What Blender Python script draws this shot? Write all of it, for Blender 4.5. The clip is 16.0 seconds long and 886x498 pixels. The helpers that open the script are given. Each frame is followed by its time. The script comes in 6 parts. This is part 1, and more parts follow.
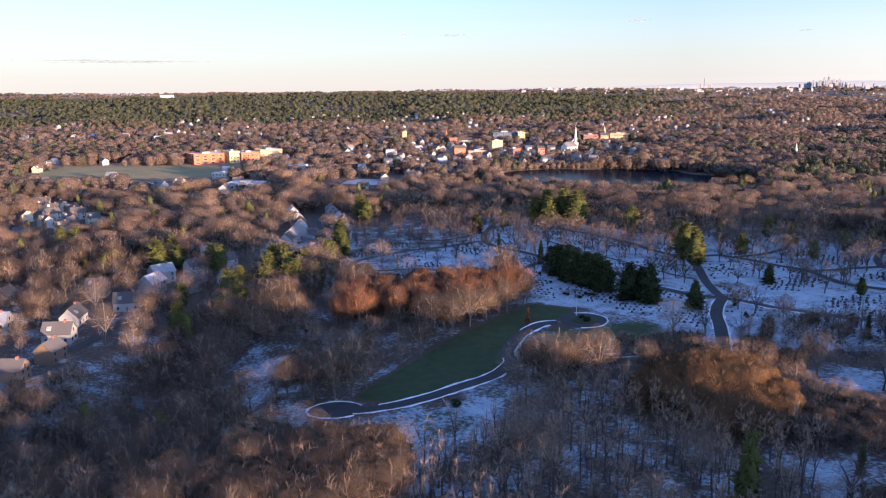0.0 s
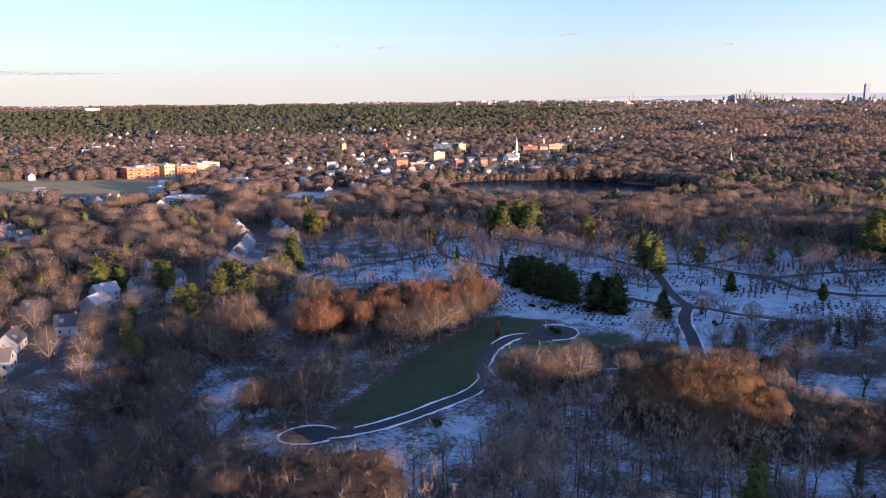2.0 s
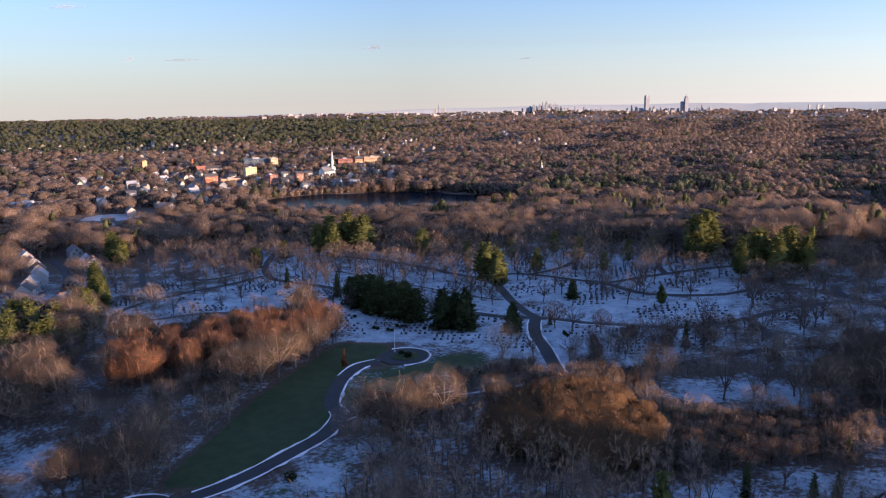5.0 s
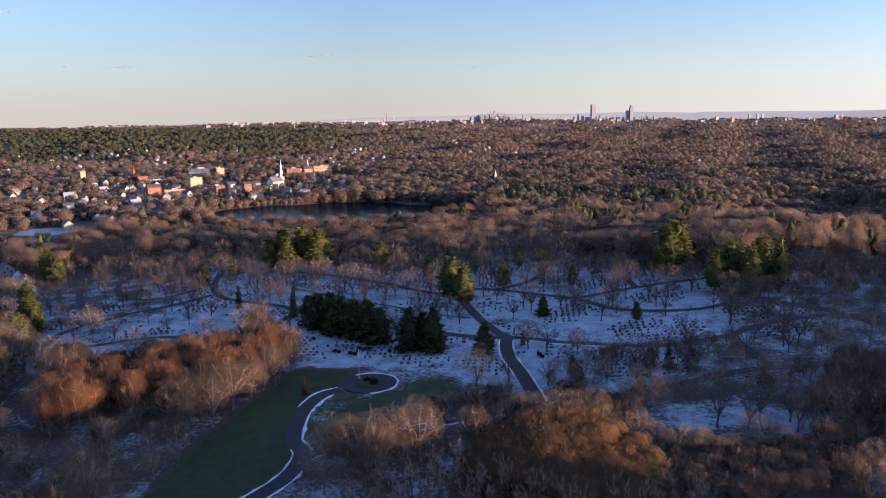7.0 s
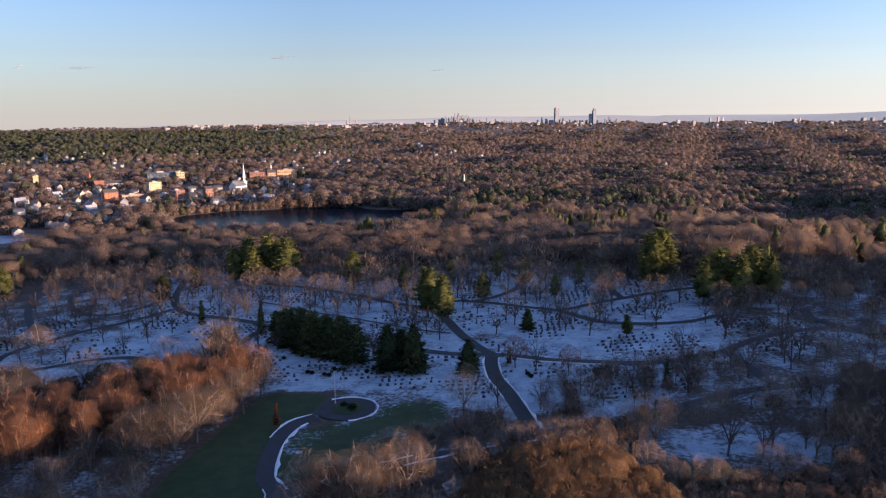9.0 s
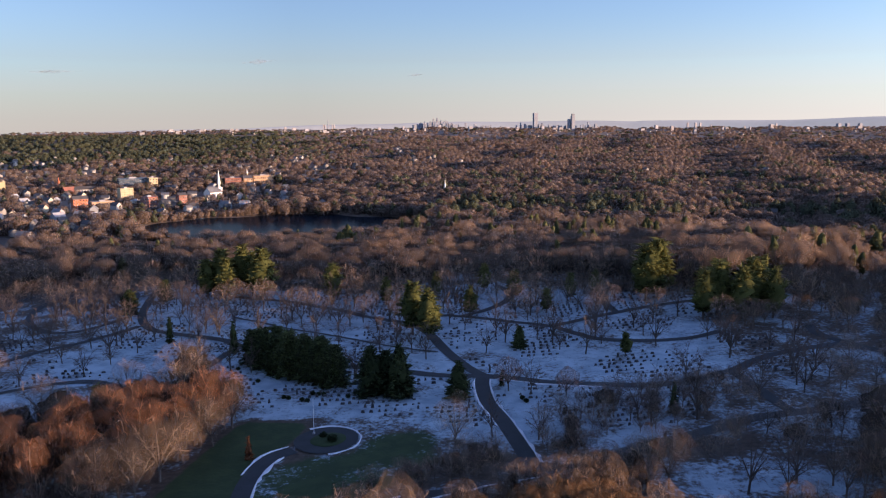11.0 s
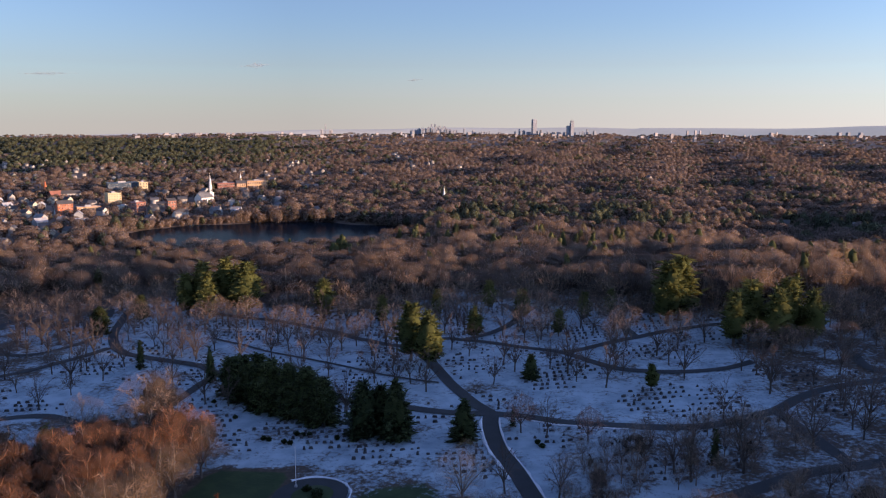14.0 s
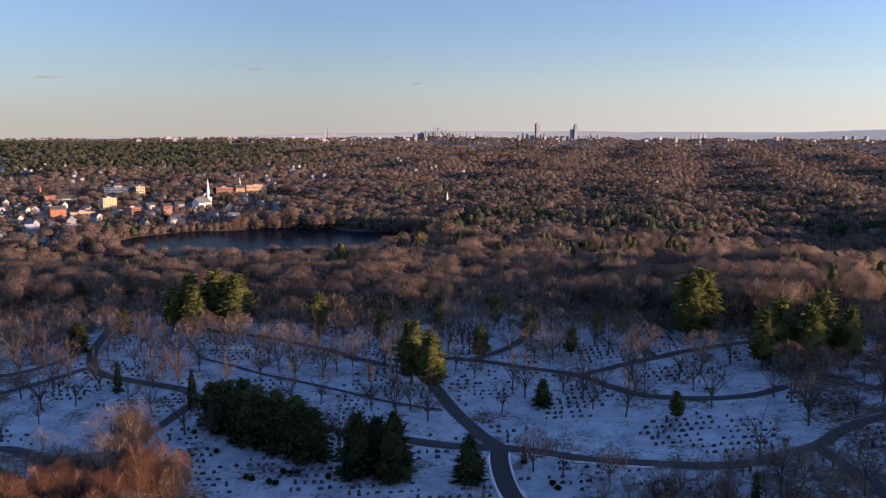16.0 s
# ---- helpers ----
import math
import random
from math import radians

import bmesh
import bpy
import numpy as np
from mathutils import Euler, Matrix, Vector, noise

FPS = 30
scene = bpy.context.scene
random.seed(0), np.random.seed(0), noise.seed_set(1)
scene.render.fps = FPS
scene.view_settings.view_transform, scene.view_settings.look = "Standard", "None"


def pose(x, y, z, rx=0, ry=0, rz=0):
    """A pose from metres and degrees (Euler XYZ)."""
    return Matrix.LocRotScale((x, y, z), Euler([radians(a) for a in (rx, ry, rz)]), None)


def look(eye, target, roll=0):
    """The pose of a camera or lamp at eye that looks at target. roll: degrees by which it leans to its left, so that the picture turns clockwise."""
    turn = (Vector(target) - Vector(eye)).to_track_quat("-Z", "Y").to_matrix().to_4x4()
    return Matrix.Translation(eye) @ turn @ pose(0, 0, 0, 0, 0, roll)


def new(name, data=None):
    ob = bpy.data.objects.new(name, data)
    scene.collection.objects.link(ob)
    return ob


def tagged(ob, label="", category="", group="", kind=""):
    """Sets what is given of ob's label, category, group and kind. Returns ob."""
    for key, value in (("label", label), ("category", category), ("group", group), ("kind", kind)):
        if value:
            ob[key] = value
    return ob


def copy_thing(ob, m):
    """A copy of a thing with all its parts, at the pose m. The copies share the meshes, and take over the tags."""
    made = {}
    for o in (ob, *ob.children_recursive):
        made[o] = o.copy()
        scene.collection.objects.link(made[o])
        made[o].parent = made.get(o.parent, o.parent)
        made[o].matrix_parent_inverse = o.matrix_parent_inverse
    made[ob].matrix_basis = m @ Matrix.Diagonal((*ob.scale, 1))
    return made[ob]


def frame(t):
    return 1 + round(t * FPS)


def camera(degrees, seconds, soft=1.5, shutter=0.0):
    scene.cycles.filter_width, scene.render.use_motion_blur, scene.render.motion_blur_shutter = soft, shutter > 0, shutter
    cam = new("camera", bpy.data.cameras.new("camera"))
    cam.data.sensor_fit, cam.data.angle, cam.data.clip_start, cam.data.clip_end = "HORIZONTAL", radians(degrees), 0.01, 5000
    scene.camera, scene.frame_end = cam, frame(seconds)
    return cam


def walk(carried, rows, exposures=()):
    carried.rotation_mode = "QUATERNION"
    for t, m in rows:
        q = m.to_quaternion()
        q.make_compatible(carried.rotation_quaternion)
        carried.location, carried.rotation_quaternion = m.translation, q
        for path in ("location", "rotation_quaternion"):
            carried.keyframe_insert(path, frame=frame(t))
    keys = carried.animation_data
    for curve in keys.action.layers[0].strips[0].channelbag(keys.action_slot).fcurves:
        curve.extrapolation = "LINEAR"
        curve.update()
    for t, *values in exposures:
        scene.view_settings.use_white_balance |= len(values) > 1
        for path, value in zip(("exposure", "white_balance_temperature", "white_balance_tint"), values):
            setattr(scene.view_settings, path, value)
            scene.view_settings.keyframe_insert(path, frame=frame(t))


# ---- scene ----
PATH = [
    (0, (35.459, -164.591, 101.309), (34.611, -162.827, 100.897), -0.2),
    (0.5, (30.759, -164.328, 100.974), (29.969, -162.538, 100.563), -0.2),
    (1, (26.523, -163.641, 100.529), (25.755, -161.839, 100.125), -0.2),
    (1.5, (22.36, -162.334, 99.994), (21.633, -160.513, 99.6), -0.2),
    (2, (18.55, -160.262, 99.341), (17.85, -158.428, 98.959), -0.2),
    (2.5, (15.12, -157.468, 98.738), (14.499, -155.604, 98.362), -0.3),
    (3, (11.783, -154.213, 98.145), (11.339, -152.299, 97.77), -0.3),
    (3.5, (8.403, -150.533, 97.734), (8.039, -148.602, 97.362), -0.3),
    (4, (5.325, -146.704, 97.372), (4.966, -144.77, 97.009), -0.4),
    (4.5, (2.473, -142.257, 97.037), (2.127, -140.319, 96.682), -0.4),
    (5, (0.055, -137.177, 96.745), (-0.196, -135.224, 96.392), -0.6),
    (7.5, (-12.209, -110.81, 96.301), (-12.318, -108.841, 95.971), -0.5),
    (8, (-14.476, -105.401, 96.32), (-14.554, -103.43, 95.991), -0.5),
    (8.5, (-16.453, -99.887, 96.397), (-16.488, -97.915, 96.068), -0.5),
    (9, (-17.764, -94.291, 96.393), (-17.795, -92.319, 96.066), -0.4),
    (11.5, (-21.801, -65.834, 95.784), (-21.769, -63.859, 95.471), -0.2),
    (12, (-22.209, -59.879, 95.51), (-22.176, -57.904, 95.199), -0.1),
    (12.5, (-22.506, -53.718, 95.332), (-22.474, -51.742, 95.024), -0.1),
    (13, (-22.728, -47.68, 95.27), (-22.696, -45.703, 94.964), 0.1),
    (13.5, (-23.0, -41.647, 95.168), (-22.969, -39.67, 94.865), 0.1),
    (14, (-23.185, -35.547, 95.007), (-23.154, -33.57, 94.706), 0.2),
    (14.5, (-23.368, -29.168, 94.955), (-23.337, -27.19, 94.657), 0.2),
    (15, (-23.274, -22.798, 94.894), (-23.245, -20.82, 94.598), 0.2),
    (15.5, (-23.185, -16.341, 94.824), (-23.158, -14.363, 94.53), 0.2),
    (16, (-23.013, -9.643, 94.818), (-22.989, -7.665, 94.526), 0.2),
]
cam = camera(57.9, 16.0, soft=1.15)
walk(cam, [(t, look(eye, target, roll)) for t, eye, target, roll in PATH],
     exposures=[(0.0, 1.46, 5800, 17), (5.0, 1.07, 5850, 17), (9.0, 0.91, 5900, 17), (16.0, 0.66, 5900, 17)])

# ---- light ----
SUN_AZ, SUN_EL = radians(108), radians(5.2)      # clockwise from +Y, above the horizon
sun = new("sun", bpy.data.lights.new("sun", "SUN"))
sun.data.energy, sun.data.angle, sun.data.color = 6.0, radians(0.6), (1.0, 0.63, 0.37)
sun_dir = Vector((math.sin(SUN_AZ) * math.cos(SUN_EL), math.cos(SUN_AZ) * math.cos(SUN_EL), math.sin(SUN_EL)))
sun.matrix_world = look(sun_dir * 900, (0, 0, 0))

world = bpy.data.worlds.new("sky")
scene.world = world
world.use_nodes = True
wn, wl = world.node_tree.nodes, world.node_tree.links
wn.clear()
w_out = wn.new("ShaderNodeOutputWorld")
w_bg = wn.new("ShaderNodeBackground")
w_sky = wn.new("ShaderNodeTexSky")
w_sky.sky_type, w_sky.sun_disc = "NISHITA", False
w_sky.sun_elevation, w_sky.sun_rotation = SUN_EL, SUN_AZ
w_sky.air_density, w_sky.dust_density, w_sky.ozone_density = 1.0, 0.4, 3.0
w_co = wn.new("ShaderNodeTexCoord")
w_up = wn.new("ShaderNodeVectorMath")
w_up.operation = "ADD"
w_up.inputs[1].default_value = (0, 0, 0.02)     # the far horizon lies a little below eye level
wl.new(w_co.outputs["Generated"], w_up.inputs[0])
wl.new(w_up.outputs[0], w_sky.inputs["Vector"])
w_hs = wn.new("ShaderNodeHueSaturation")
w_hs.inputs["Hue"].default_value, w_hs.inputs["Value"].default_value = 0.519, 1.2
w_hs.inputs["Saturation"].default_value = 0.84
wl.new(w_sky.outputs[0], w_hs.inputs["Color"])
# pale pinkish haze low in the sky, all round the horizon
w_sep, w_low, w_mix = wn.new("ShaderNodeSeparateXYZ"), wn.new("ShaderNodeMapRange"), wn.new("ShaderNodeMix")
w_low.interpolation_type = "SMOOTHSTEP"
w_low.inputs["From Min"].default_value, w_low.inputs["From Max"].default_value = -0.03, 0.14
w_low.inputs["To Min"].default_value, w_low.inputs["To Max"].default_value = 0.8, 0.0
w_mix.data_type = "RGBA"
w_mix.inputs["B"].default_value = (2.62, 2.28, 2.08, 1)
wl.new(w_co.outputs["Generated"], w_sep.inputs[0])
wl.new(w_sep.outputs["Z"], w_low.inputs["Value"])
wl.new(w_low.outputs[0], w_mix.inputs["Factor"])
wl.new(w_hs.outputs[0], w_mix.inputs["A"])
# the sky brightens towards the low sun
w_dot, w_side, w_mul = wn.new("ShaderNodeVectorMath"), wn.new("ShaderNodeMapRange"), wn.new("ShaderNodeMix")
w_dot.operation = "DOT_PRODUCT"
w_dot.inputs[1].default_value = sun_dir
wl.new(w_co.outputs["Generated"], w_dot.inputs[0])
w_side.inputs["From Min"].default_value, w_side.inputs["From Max"].default_value = -0.45, 0.35
w_side.inputs["To Min"].default_value, w_side.inputs["To Max"].default_value = 0.96, 1.6
wl.new(w_dot.outputs["Value"], w_side.inputs["Value"])
w_mul.data_type, w_mul.blend_type = "RGBA", "MULTIPLY"
w_mul.inputs["Factor"].default_value = 1.0
wl.new(w_mix.outputs["Result"], w_mul.inputs["A"])
wl.new(w_side.outputs[0], w_mul.inputs["B"])
wl.new(w_mul.outputs["Result"], w_bg.inputs[0])
w_bg.inputs[1].default_value = 0.14
wl.new(w_bg.outputs[0], w_out.inputs[0])


# ---- materials ----
def mat(name, colour, rough=0.9, spread=0.25, scale=1.0, bump=0.0, metal=0.0, second=None, random="", coarse=0.08):
    """A surface with two scales of variation. second: a colour that patches drift to. random: island, object or tint."""
    m = bpy.data.materials.new(name)
    m.use_nodes = True
    n, l = m.node_tree.nodes, m.node_tree.links
    b = n["Principled BSDF"]
    b.inputs["Roughness"].default_value, b.inputs["Metallic"].default_value = rough, metal
    co = n.new("ShaderNodeNewGeometry")
    fine, big = n.new("ShaderNodeTexNoise"), n.new("ShaderNodeTexNoise")
    fine.inputs["Scale"].default_value, fine.inputs["Detail"].default_value = scale, 5
    big.inputs["Scale"].default_value, big.inputs["Detail"].default_value = scale * coarse, 3
    l.new(co.outputs["Position"], fine.inputs["Vector"])
    l.new(co.outputs["Position"], big.inputs["Vector"])
    add = n.new("ShaderNodeMath")
    add.operation = "ADD"
    l.new(fine.outputs["Fac"], add.inputs[0])
    l.new(big.outputs["Fac"], add.inputs[1])
    total = add.outputs[0]
    if random:
        src = {"island": ("ShaderNodeNewGeometry", "Random Per Island"), "object": ("ShaderNodeObjectInfo", "Random"),
               "tint": ("ShaderNodeAttribute", "Fac")}[random]
        r = n.new(src[0])
        if random == "tint":
            r.attribute_name = "tint"
        mix = n.new("ShaderNodeMath")
        mix.operation = "MULTIPLY_ADD"
        l.new(r.outputs[src[1]], mix.inputs[0])
        mix.inputs[1].default_value = 1.0
        l.new(total, mix.inputs[2])
        total = mix.outputs[0]
    ramp = n.new("ShaderNodeMapRange")
    ramp.inputs["From Min"].default_value = 0.6 if not random else 0.8
    ramp.inputs["From Max"].default_value = 1.4 if not random else 2.2
    l.new(total, ramp.inputs["Value"])
    cm = n.new("ShaderNodeMix")
    cm.data_type = "RGBA"
    lo = tuple(c * (1 - spread) for c in colour)
    hi = second or tuple(min(1, c * (1 + spread)) for c in colour)
    cm.inputs["A"].default_value, cm.inputs["B"].default_value = (*lo, 1), (*hi, 1)
    l.new(ramp.outputs[0], cm.inputs["Factor"])
    l.new(cm.outputs["Result"], b.inputs["Base Color"])
    if bump:
        bp = n.new("ShaderNodeBump")
        bp.inputs["Strength"].default_value, bp.inputs["Distance"].default_value = 0.6, bump
        l.new(fine.outputs["Fac"], bp.inputs["Height"])
        l.new(bp.outputs[0], b.inputs["Normal"])
    return m


def crown_mat(name, colour, second, scale, clear=(0, 0), through_light=0.35, stretch=0.6):
    """Twigs or needles: tint by tree, fine streaks, and gaps between the twigs where the mesh is marked as a loose shell (clear: least and most)."""
    m = bpy.data.materials.new(name)
    m.use_nodes = True
    n, l = m.node_tree.nodes, m.node_tree.links
    b = n["Principled BSDF"]
    b.inputs["Roughness"].default_value, b.inputs["Specular IOR Level"].default_value = 0.95, 0.1
    geo, mp = n.new("ShaderNodeNewGeometry"), n.new("ShaderNodeMapping")
    mp.inputs["Scale"].default_value = (1, 1, stretch)
    l.new(geo.outputs["Position"], mp.inputs["Vector"])
    fine, broad, tint = n.new("ShaderNodeTexNoise"), n.new("ShaderNodeTexNoise"), n.new("ShaderNodeAttribute")
    fine.inputs["Scale"].default_value, fine.inputs["Detail"].default_value = scale, 4
    broad.inputs["Scale"].default_value, broad.inputs["Detail"].default_value = 0.011, 2
    tint.attribute_name = "tint"
    l.new(mp.outputs[0], fine.inputs["Vector"])
    l.new(geo.outputs["Position"], broad.inputs["Vector"])
    t1, t2, ramp, cm = n.new("ShaderNodeMath"), n.new("ShaderNodeMath"), n.new("ShaderNodeMapRange"), n.new("ShaderNodeMix")
    t1.operation = t2.operation = "MULTIPLY_ADD"
    t1.inputs[1].default_value, t2.inputs[1].default_value = 1.3, 1.5
    l.new(fine.outputs["Fac"], t1.inputs[0])
    l.new(tint.outputs["Fac"], t1.inputs[2])
    l.new(broad.outputs["Fac"], t2.inputs[0])
    l.new(t1.outputs[0], t2.inputs[2])
    ramp.inputs["From Min"].default_value, ramp.inputs["From Max"].default_value = 1.1, 2.7
    l.new(t2.outputs[0], ramp.inputs["Value"])
    cm.data_type = "RGBA"
    cm.inputs["A"].default_value, cm.inputs["B"].default_value = (*colour, 1), (*second, 1)
    l.new(ramp.outputs[0], cm.inputs["Factor"])
    l.new(cm.outputs["Result"], b.inputs["Base Color"])
    tr, ms = n.new("ShaderNodeBsdfTranslucent"), n.new("ShaderNodeMixShader")
    ms.inputs[0].default_value = through_light
    l.new(cm.outputs["Result"], tr.inputs["Color"])
    l.new(b.outputs[0], ms.inputs[1])
    l.new(tr.outputs[0], ms.inputs[2])
    top = ms.outputs[0]
    if clear[1]:
        gaps, loose, cut, air, mx = n.new("ShaderNodeMapRange"), n.new("ShaderNodeAttribute"), n.new("ShaderNodeMath"), n.new("ShaderNodeBsdfTransparent"), n.new("ShaderNodeMixShader")
        gaps.interpolation_type = "SMOOTHSTEP"
        gaps.inputs["From Min"].default_value, gaps.inputs["From Max"].default_value = 0.36, 0.64
        gaps.inputs["To Min"].default_value, gaps.inputs["To Max"].default_value = clear
        loose.attribute_name = "loose"
        cut.operation = "MULTIPLY"
        l.new(fine.outputs["Fac"], gaps.inputs["Value"])
        l.new(gaps.outputs[0], cut.inputs[0])
        l.new(loose.outputs["Fac"], cut.inputs[1])
        l.new(cut.outputs[0], mx.inputs[0])
        l.new(top, mx.inputs[1])
        l.new(air.outputs[0], mx.inputs[2])
        top = mx.outputs[0]
    l.new(top, n["Material Output"].inputs["Surface"])
    return m


M_ASPHALT = mat("asphalt", (0.036, 0.041, 0.045), 0.85, 0.3, 3.0, 0.01)
M_SNOWBANK = mat("snow_bank", (0.72, 0.75, 0.80), 0.6, 0.2, 1.5, 0.05)
M_BARK = mat("bark", (0.085, 0.070, 0.060), 0.95, 0.35, 3.0, 0.02, random="object")
M_BARK_W = mat("woods_bark", (0.145, 0.12, 0.102), 0.95, 0.4, 3.0, 0, random="tint")
M_TWIG = crown_mat("bare_twigs", (0.085, 0.070, 0.064), (0.19, 0.142, 0.118), 2.2)
M_TWIG_W = crown_mat("woods_twigs", (0.165, 0.148, 0.142), (0.50, 0.355, 0.25), 2.6, (0.84, 1.0), 0.45)
M_TWIG_M = crown_mat("middle_woods_twigs", (0.125, 0.107, 0.098), (0.42, 0.297, 0.218), 1.7, (0.58, 1.0), 0.45)
# far twig colour is greyer and flatter, standing in for haze
M_TWIG_F = crown_mat("far_woods_hazed_twigs", (0.12, 0.101, 0.093), (0.285, 0.211, 0.172), 0.7, (0.1, 0.85), 0.45)
M_TWIG_RED = crown_mat("reddish_twigs", (0.20, 0.11, 0.072), (0.52, 0.27, 0.155), 2.8, (0.74, 1.0), 0.45)
M_TWIG_TAWNY = crown_mat("tawny_twigs", (0.18, 0.115, 0.07), (0.46, 0.285, 0.15), 3.0, (0.72, 1.0), 0.45)
M_NEEDLE = crown_mat("pine_needles", (0.045, 0.06, 0.022), (0.155, 0.16, 0.052), 1.8, (0.0, 0.8), 0.3, 0.8)
M_NEEDLE_D = crown_mat("dark_needles", (0.026, 0.038, 0.019), (0.09, 0.105, 0.04), 2.0, (0.0, 0.8), 0.25, 0.8)
M_NEEDLE_W = crown_mat("woods_needles", (0.045, 0.058, 0.028), (0.135, 0.142, 0.058), 1.0, (0.0, 0.7), 0.3, 0.8)
# needles greyed for the far belts in place of haze
M_NEEDLE_F = crown_mat("far_woods_hazed_needles", (0.055, 0.066, 0.044), (0.105, 0.113, 0.069), 0.5, (0.0, 0.6), 0.3, 0.8)
M_STONE = mat("grey_granite", (0.065, 0.065, 0.07), 0.7, 0.4, 4.0, 0.005, random="object")
M_WHITE = mat("white_paint", (0.74, 0.73, 0.70), 0.6, 0.08, 2.0)
M_CLAP_W = mat("white_clapboard", (0.48, 0.46, 0.43), 0.7, 0.15, 1.0, random="object")
M_CLAP_C = mat("cream_clapboard", (0.50, 0.45, 0.35), 0.7, 0.2, 1.0, random="object")
M_CLAP_G = mat("grey_clapboard", (0.30, 0.31, 0.32), 0.7, 0.2, 1.0, random="object")
M_CLAP_B = mat("brown_shingle", (0.20, 0.14, 0.10), 0.8, 0.2, 1.0, random="object")
M_ROOF = mat("asphalt_shingle", (0.09, 0.085, 0.085), 0.85, 0.3, 2.0, 0, random="object")
M_ROOF_S = mat("snowy_shingle", (0.18, 0.185, 0.20), 0.85, 0.5, 0.6, 0, second=(0.46, 0.48, 0.52), random="object")
M_BRICK = mat("red_brick", (0.27, 0.115, 0.08), 0.85, 0.25, 2.0)
M_BRICK_O = mat("orange_brick", (0.42, 0.135, 0.06), 0.85, 0.2, 1.0)
M_BRICK_T = mat("tan_brick", (0.50, 0.33, 0.19), 0.85, 0.2, 1.0)
M_CREAM = mat("cream_concrete", (0.52, 0.43, 0.25), 0.8, 0.12, 1.0)
M_YELLOW = mat("yellow_panel", (0.62, 0.50, 0.20), 0.7, 0.12, 1.0)
M_FLATROOF = mat("flat_roof_membrane", (0.34, 0.34, 0.35), 0.8, 0.3, 0.3)
M_FLATSNOW = mat("snowy_flat_roof", (0.62, 0.63, 0.66), 0.7, 0.2, 0.3)
M_GLASS = mat("window_glass", (0.03, 0.035, 0.045), 0.12, 0.3, 0.5)
M_BLUEGLASS = mat("blue_glass_wall", (0.06, 0.09, 0.13), 0.15, 0.3, 0.5)
M_METAL = mat("white_pole", (0.7, 0.7, 0.7), 0.4, 0.05, 1.0)
# distance haze is mixed into the towers' blue-grey base colour
M_SKYLINE = mat("haze_painted_tower", (0.24, 0.265, 0.31), 0.9, 0.2, 0.02, random="object")
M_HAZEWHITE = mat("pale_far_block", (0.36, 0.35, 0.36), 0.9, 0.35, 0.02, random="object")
M_FARHILL = mat("far_hill_haze_glow", (0.20, 0.20, 0.19), 0.95, 0.2, 0.02)
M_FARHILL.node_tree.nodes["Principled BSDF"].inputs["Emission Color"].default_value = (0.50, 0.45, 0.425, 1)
M_FARHILL.node_tree.nodes["Principled BSDF"].inputs["Emission Strength"].default_value = 0.38     # emission stands in for haze over the distant ridge


def ground_material():
    m = bpy.data.materials.new("winter_ground")
    m.use_nodes = True
    n, l = m.node_tree.nodes, m.node_tree.links
    b = n["Principled BSDF"]
    b.inputs["Roughness"].default_value = 0.9
    geo = n.new("ShaderNodeNewGeometry")

    def noise_at(scale, detail=5):
        t = n.new("ShaderNodeTexNoise")
        t.inputs["Scale"].default_value, t.inputs["Detail"].default_value = scale, detail
        l.new(geo.outputs["Position"], t.inputs["Vector"])
        return t.outputs["Fac"]

    def mix(fac, a, c):
        x = n.new("ShaderNodeMix")
        x.data_type = "RGBA"
        for key, v in (("Factor", fac), ("A", a), ("B", c)):
            if isinstance(v, tuple):
                x.inputs[key].default_value = (*v, 1)
            else:
                l.new(v, x.inputs[key])
        return x.outputs["Result"]

    def span(v, lo, hi):
        x = n.new("ShaderNodeMapRange")
        x.interpolation_type = "SMOOTHSTEP"
        x.inputs["From Min"].default_value, x.inputs["From Max"].default_value = lo, hi
        l.new(v, x.inputs["Value"])
        return x.outputs[0]

    def plus(a, c, k=1.0):
        x = n.new("ShaderNodeMath")
        x.operation = "MULTIPLY_ADD"
        l.new(a, x.inputs[0])
        x.inputs[1].default_value = k
        l.new(c, x.inputs[2])
        return x.outputs[0]

    def cover(name):
        a = n.new("ShaderNodeAttribute")
        a.attribute_name = name
        return a.outputs["Fac"]

    litter = mix(span(noise_at(0.6), 0.3, 0.7), (0.05, 0.038, 0.029), (0.10, 0.074, 0.052))
    # paler far ground colour lifts the shaded gaps between distant trees
    far_lift = mix(span(noise_at(0.12), 0.35, 0.65), (0.12, 0.095, 0.078), (0.25, 0.195, 0.155))
    litter = mix(cover("brush"), litter, far_lift)
    grass = mix(span(noise_at(0.25), 0.3, 0.7), (0.022, 0.044, 0.011), (0.038, 0.064, 0.017))
    # snow colour includes the blue skylight of shaded snow
    snow = mix(span(noise_at(0.15), 0.3, 0.7), (0.265, 0.35, 0.42), (0.42, 0.525, 0.60))
    col = mix(span(plus(noise_at(0.12), cover("grass"), 0.5), 0.55, 0.85), litter, grass)
    snowy = plus(noise_at(0.08, 6), plus(noise_at(0.7, 4), cover("snow"), 0.45), 0.6)
    snowy = plus(noise_at(2.6, 3), snowy, 0.25)
    col = mix(span(snowy, 0.98, 1.16), col, snow)
    l.new(col, b.inputs["Base Color"])
    bp = n.new("ShaderNodeBump")
    bp.inputs["Strength"].default_value, bp.inputs["Distance"].default_value = 0.5, 0.25
    l.new(noise_at(0.8), bp.inputs["Height"])
    l.new(bp.outputs[0], b.inputs["Normal"])
    return m


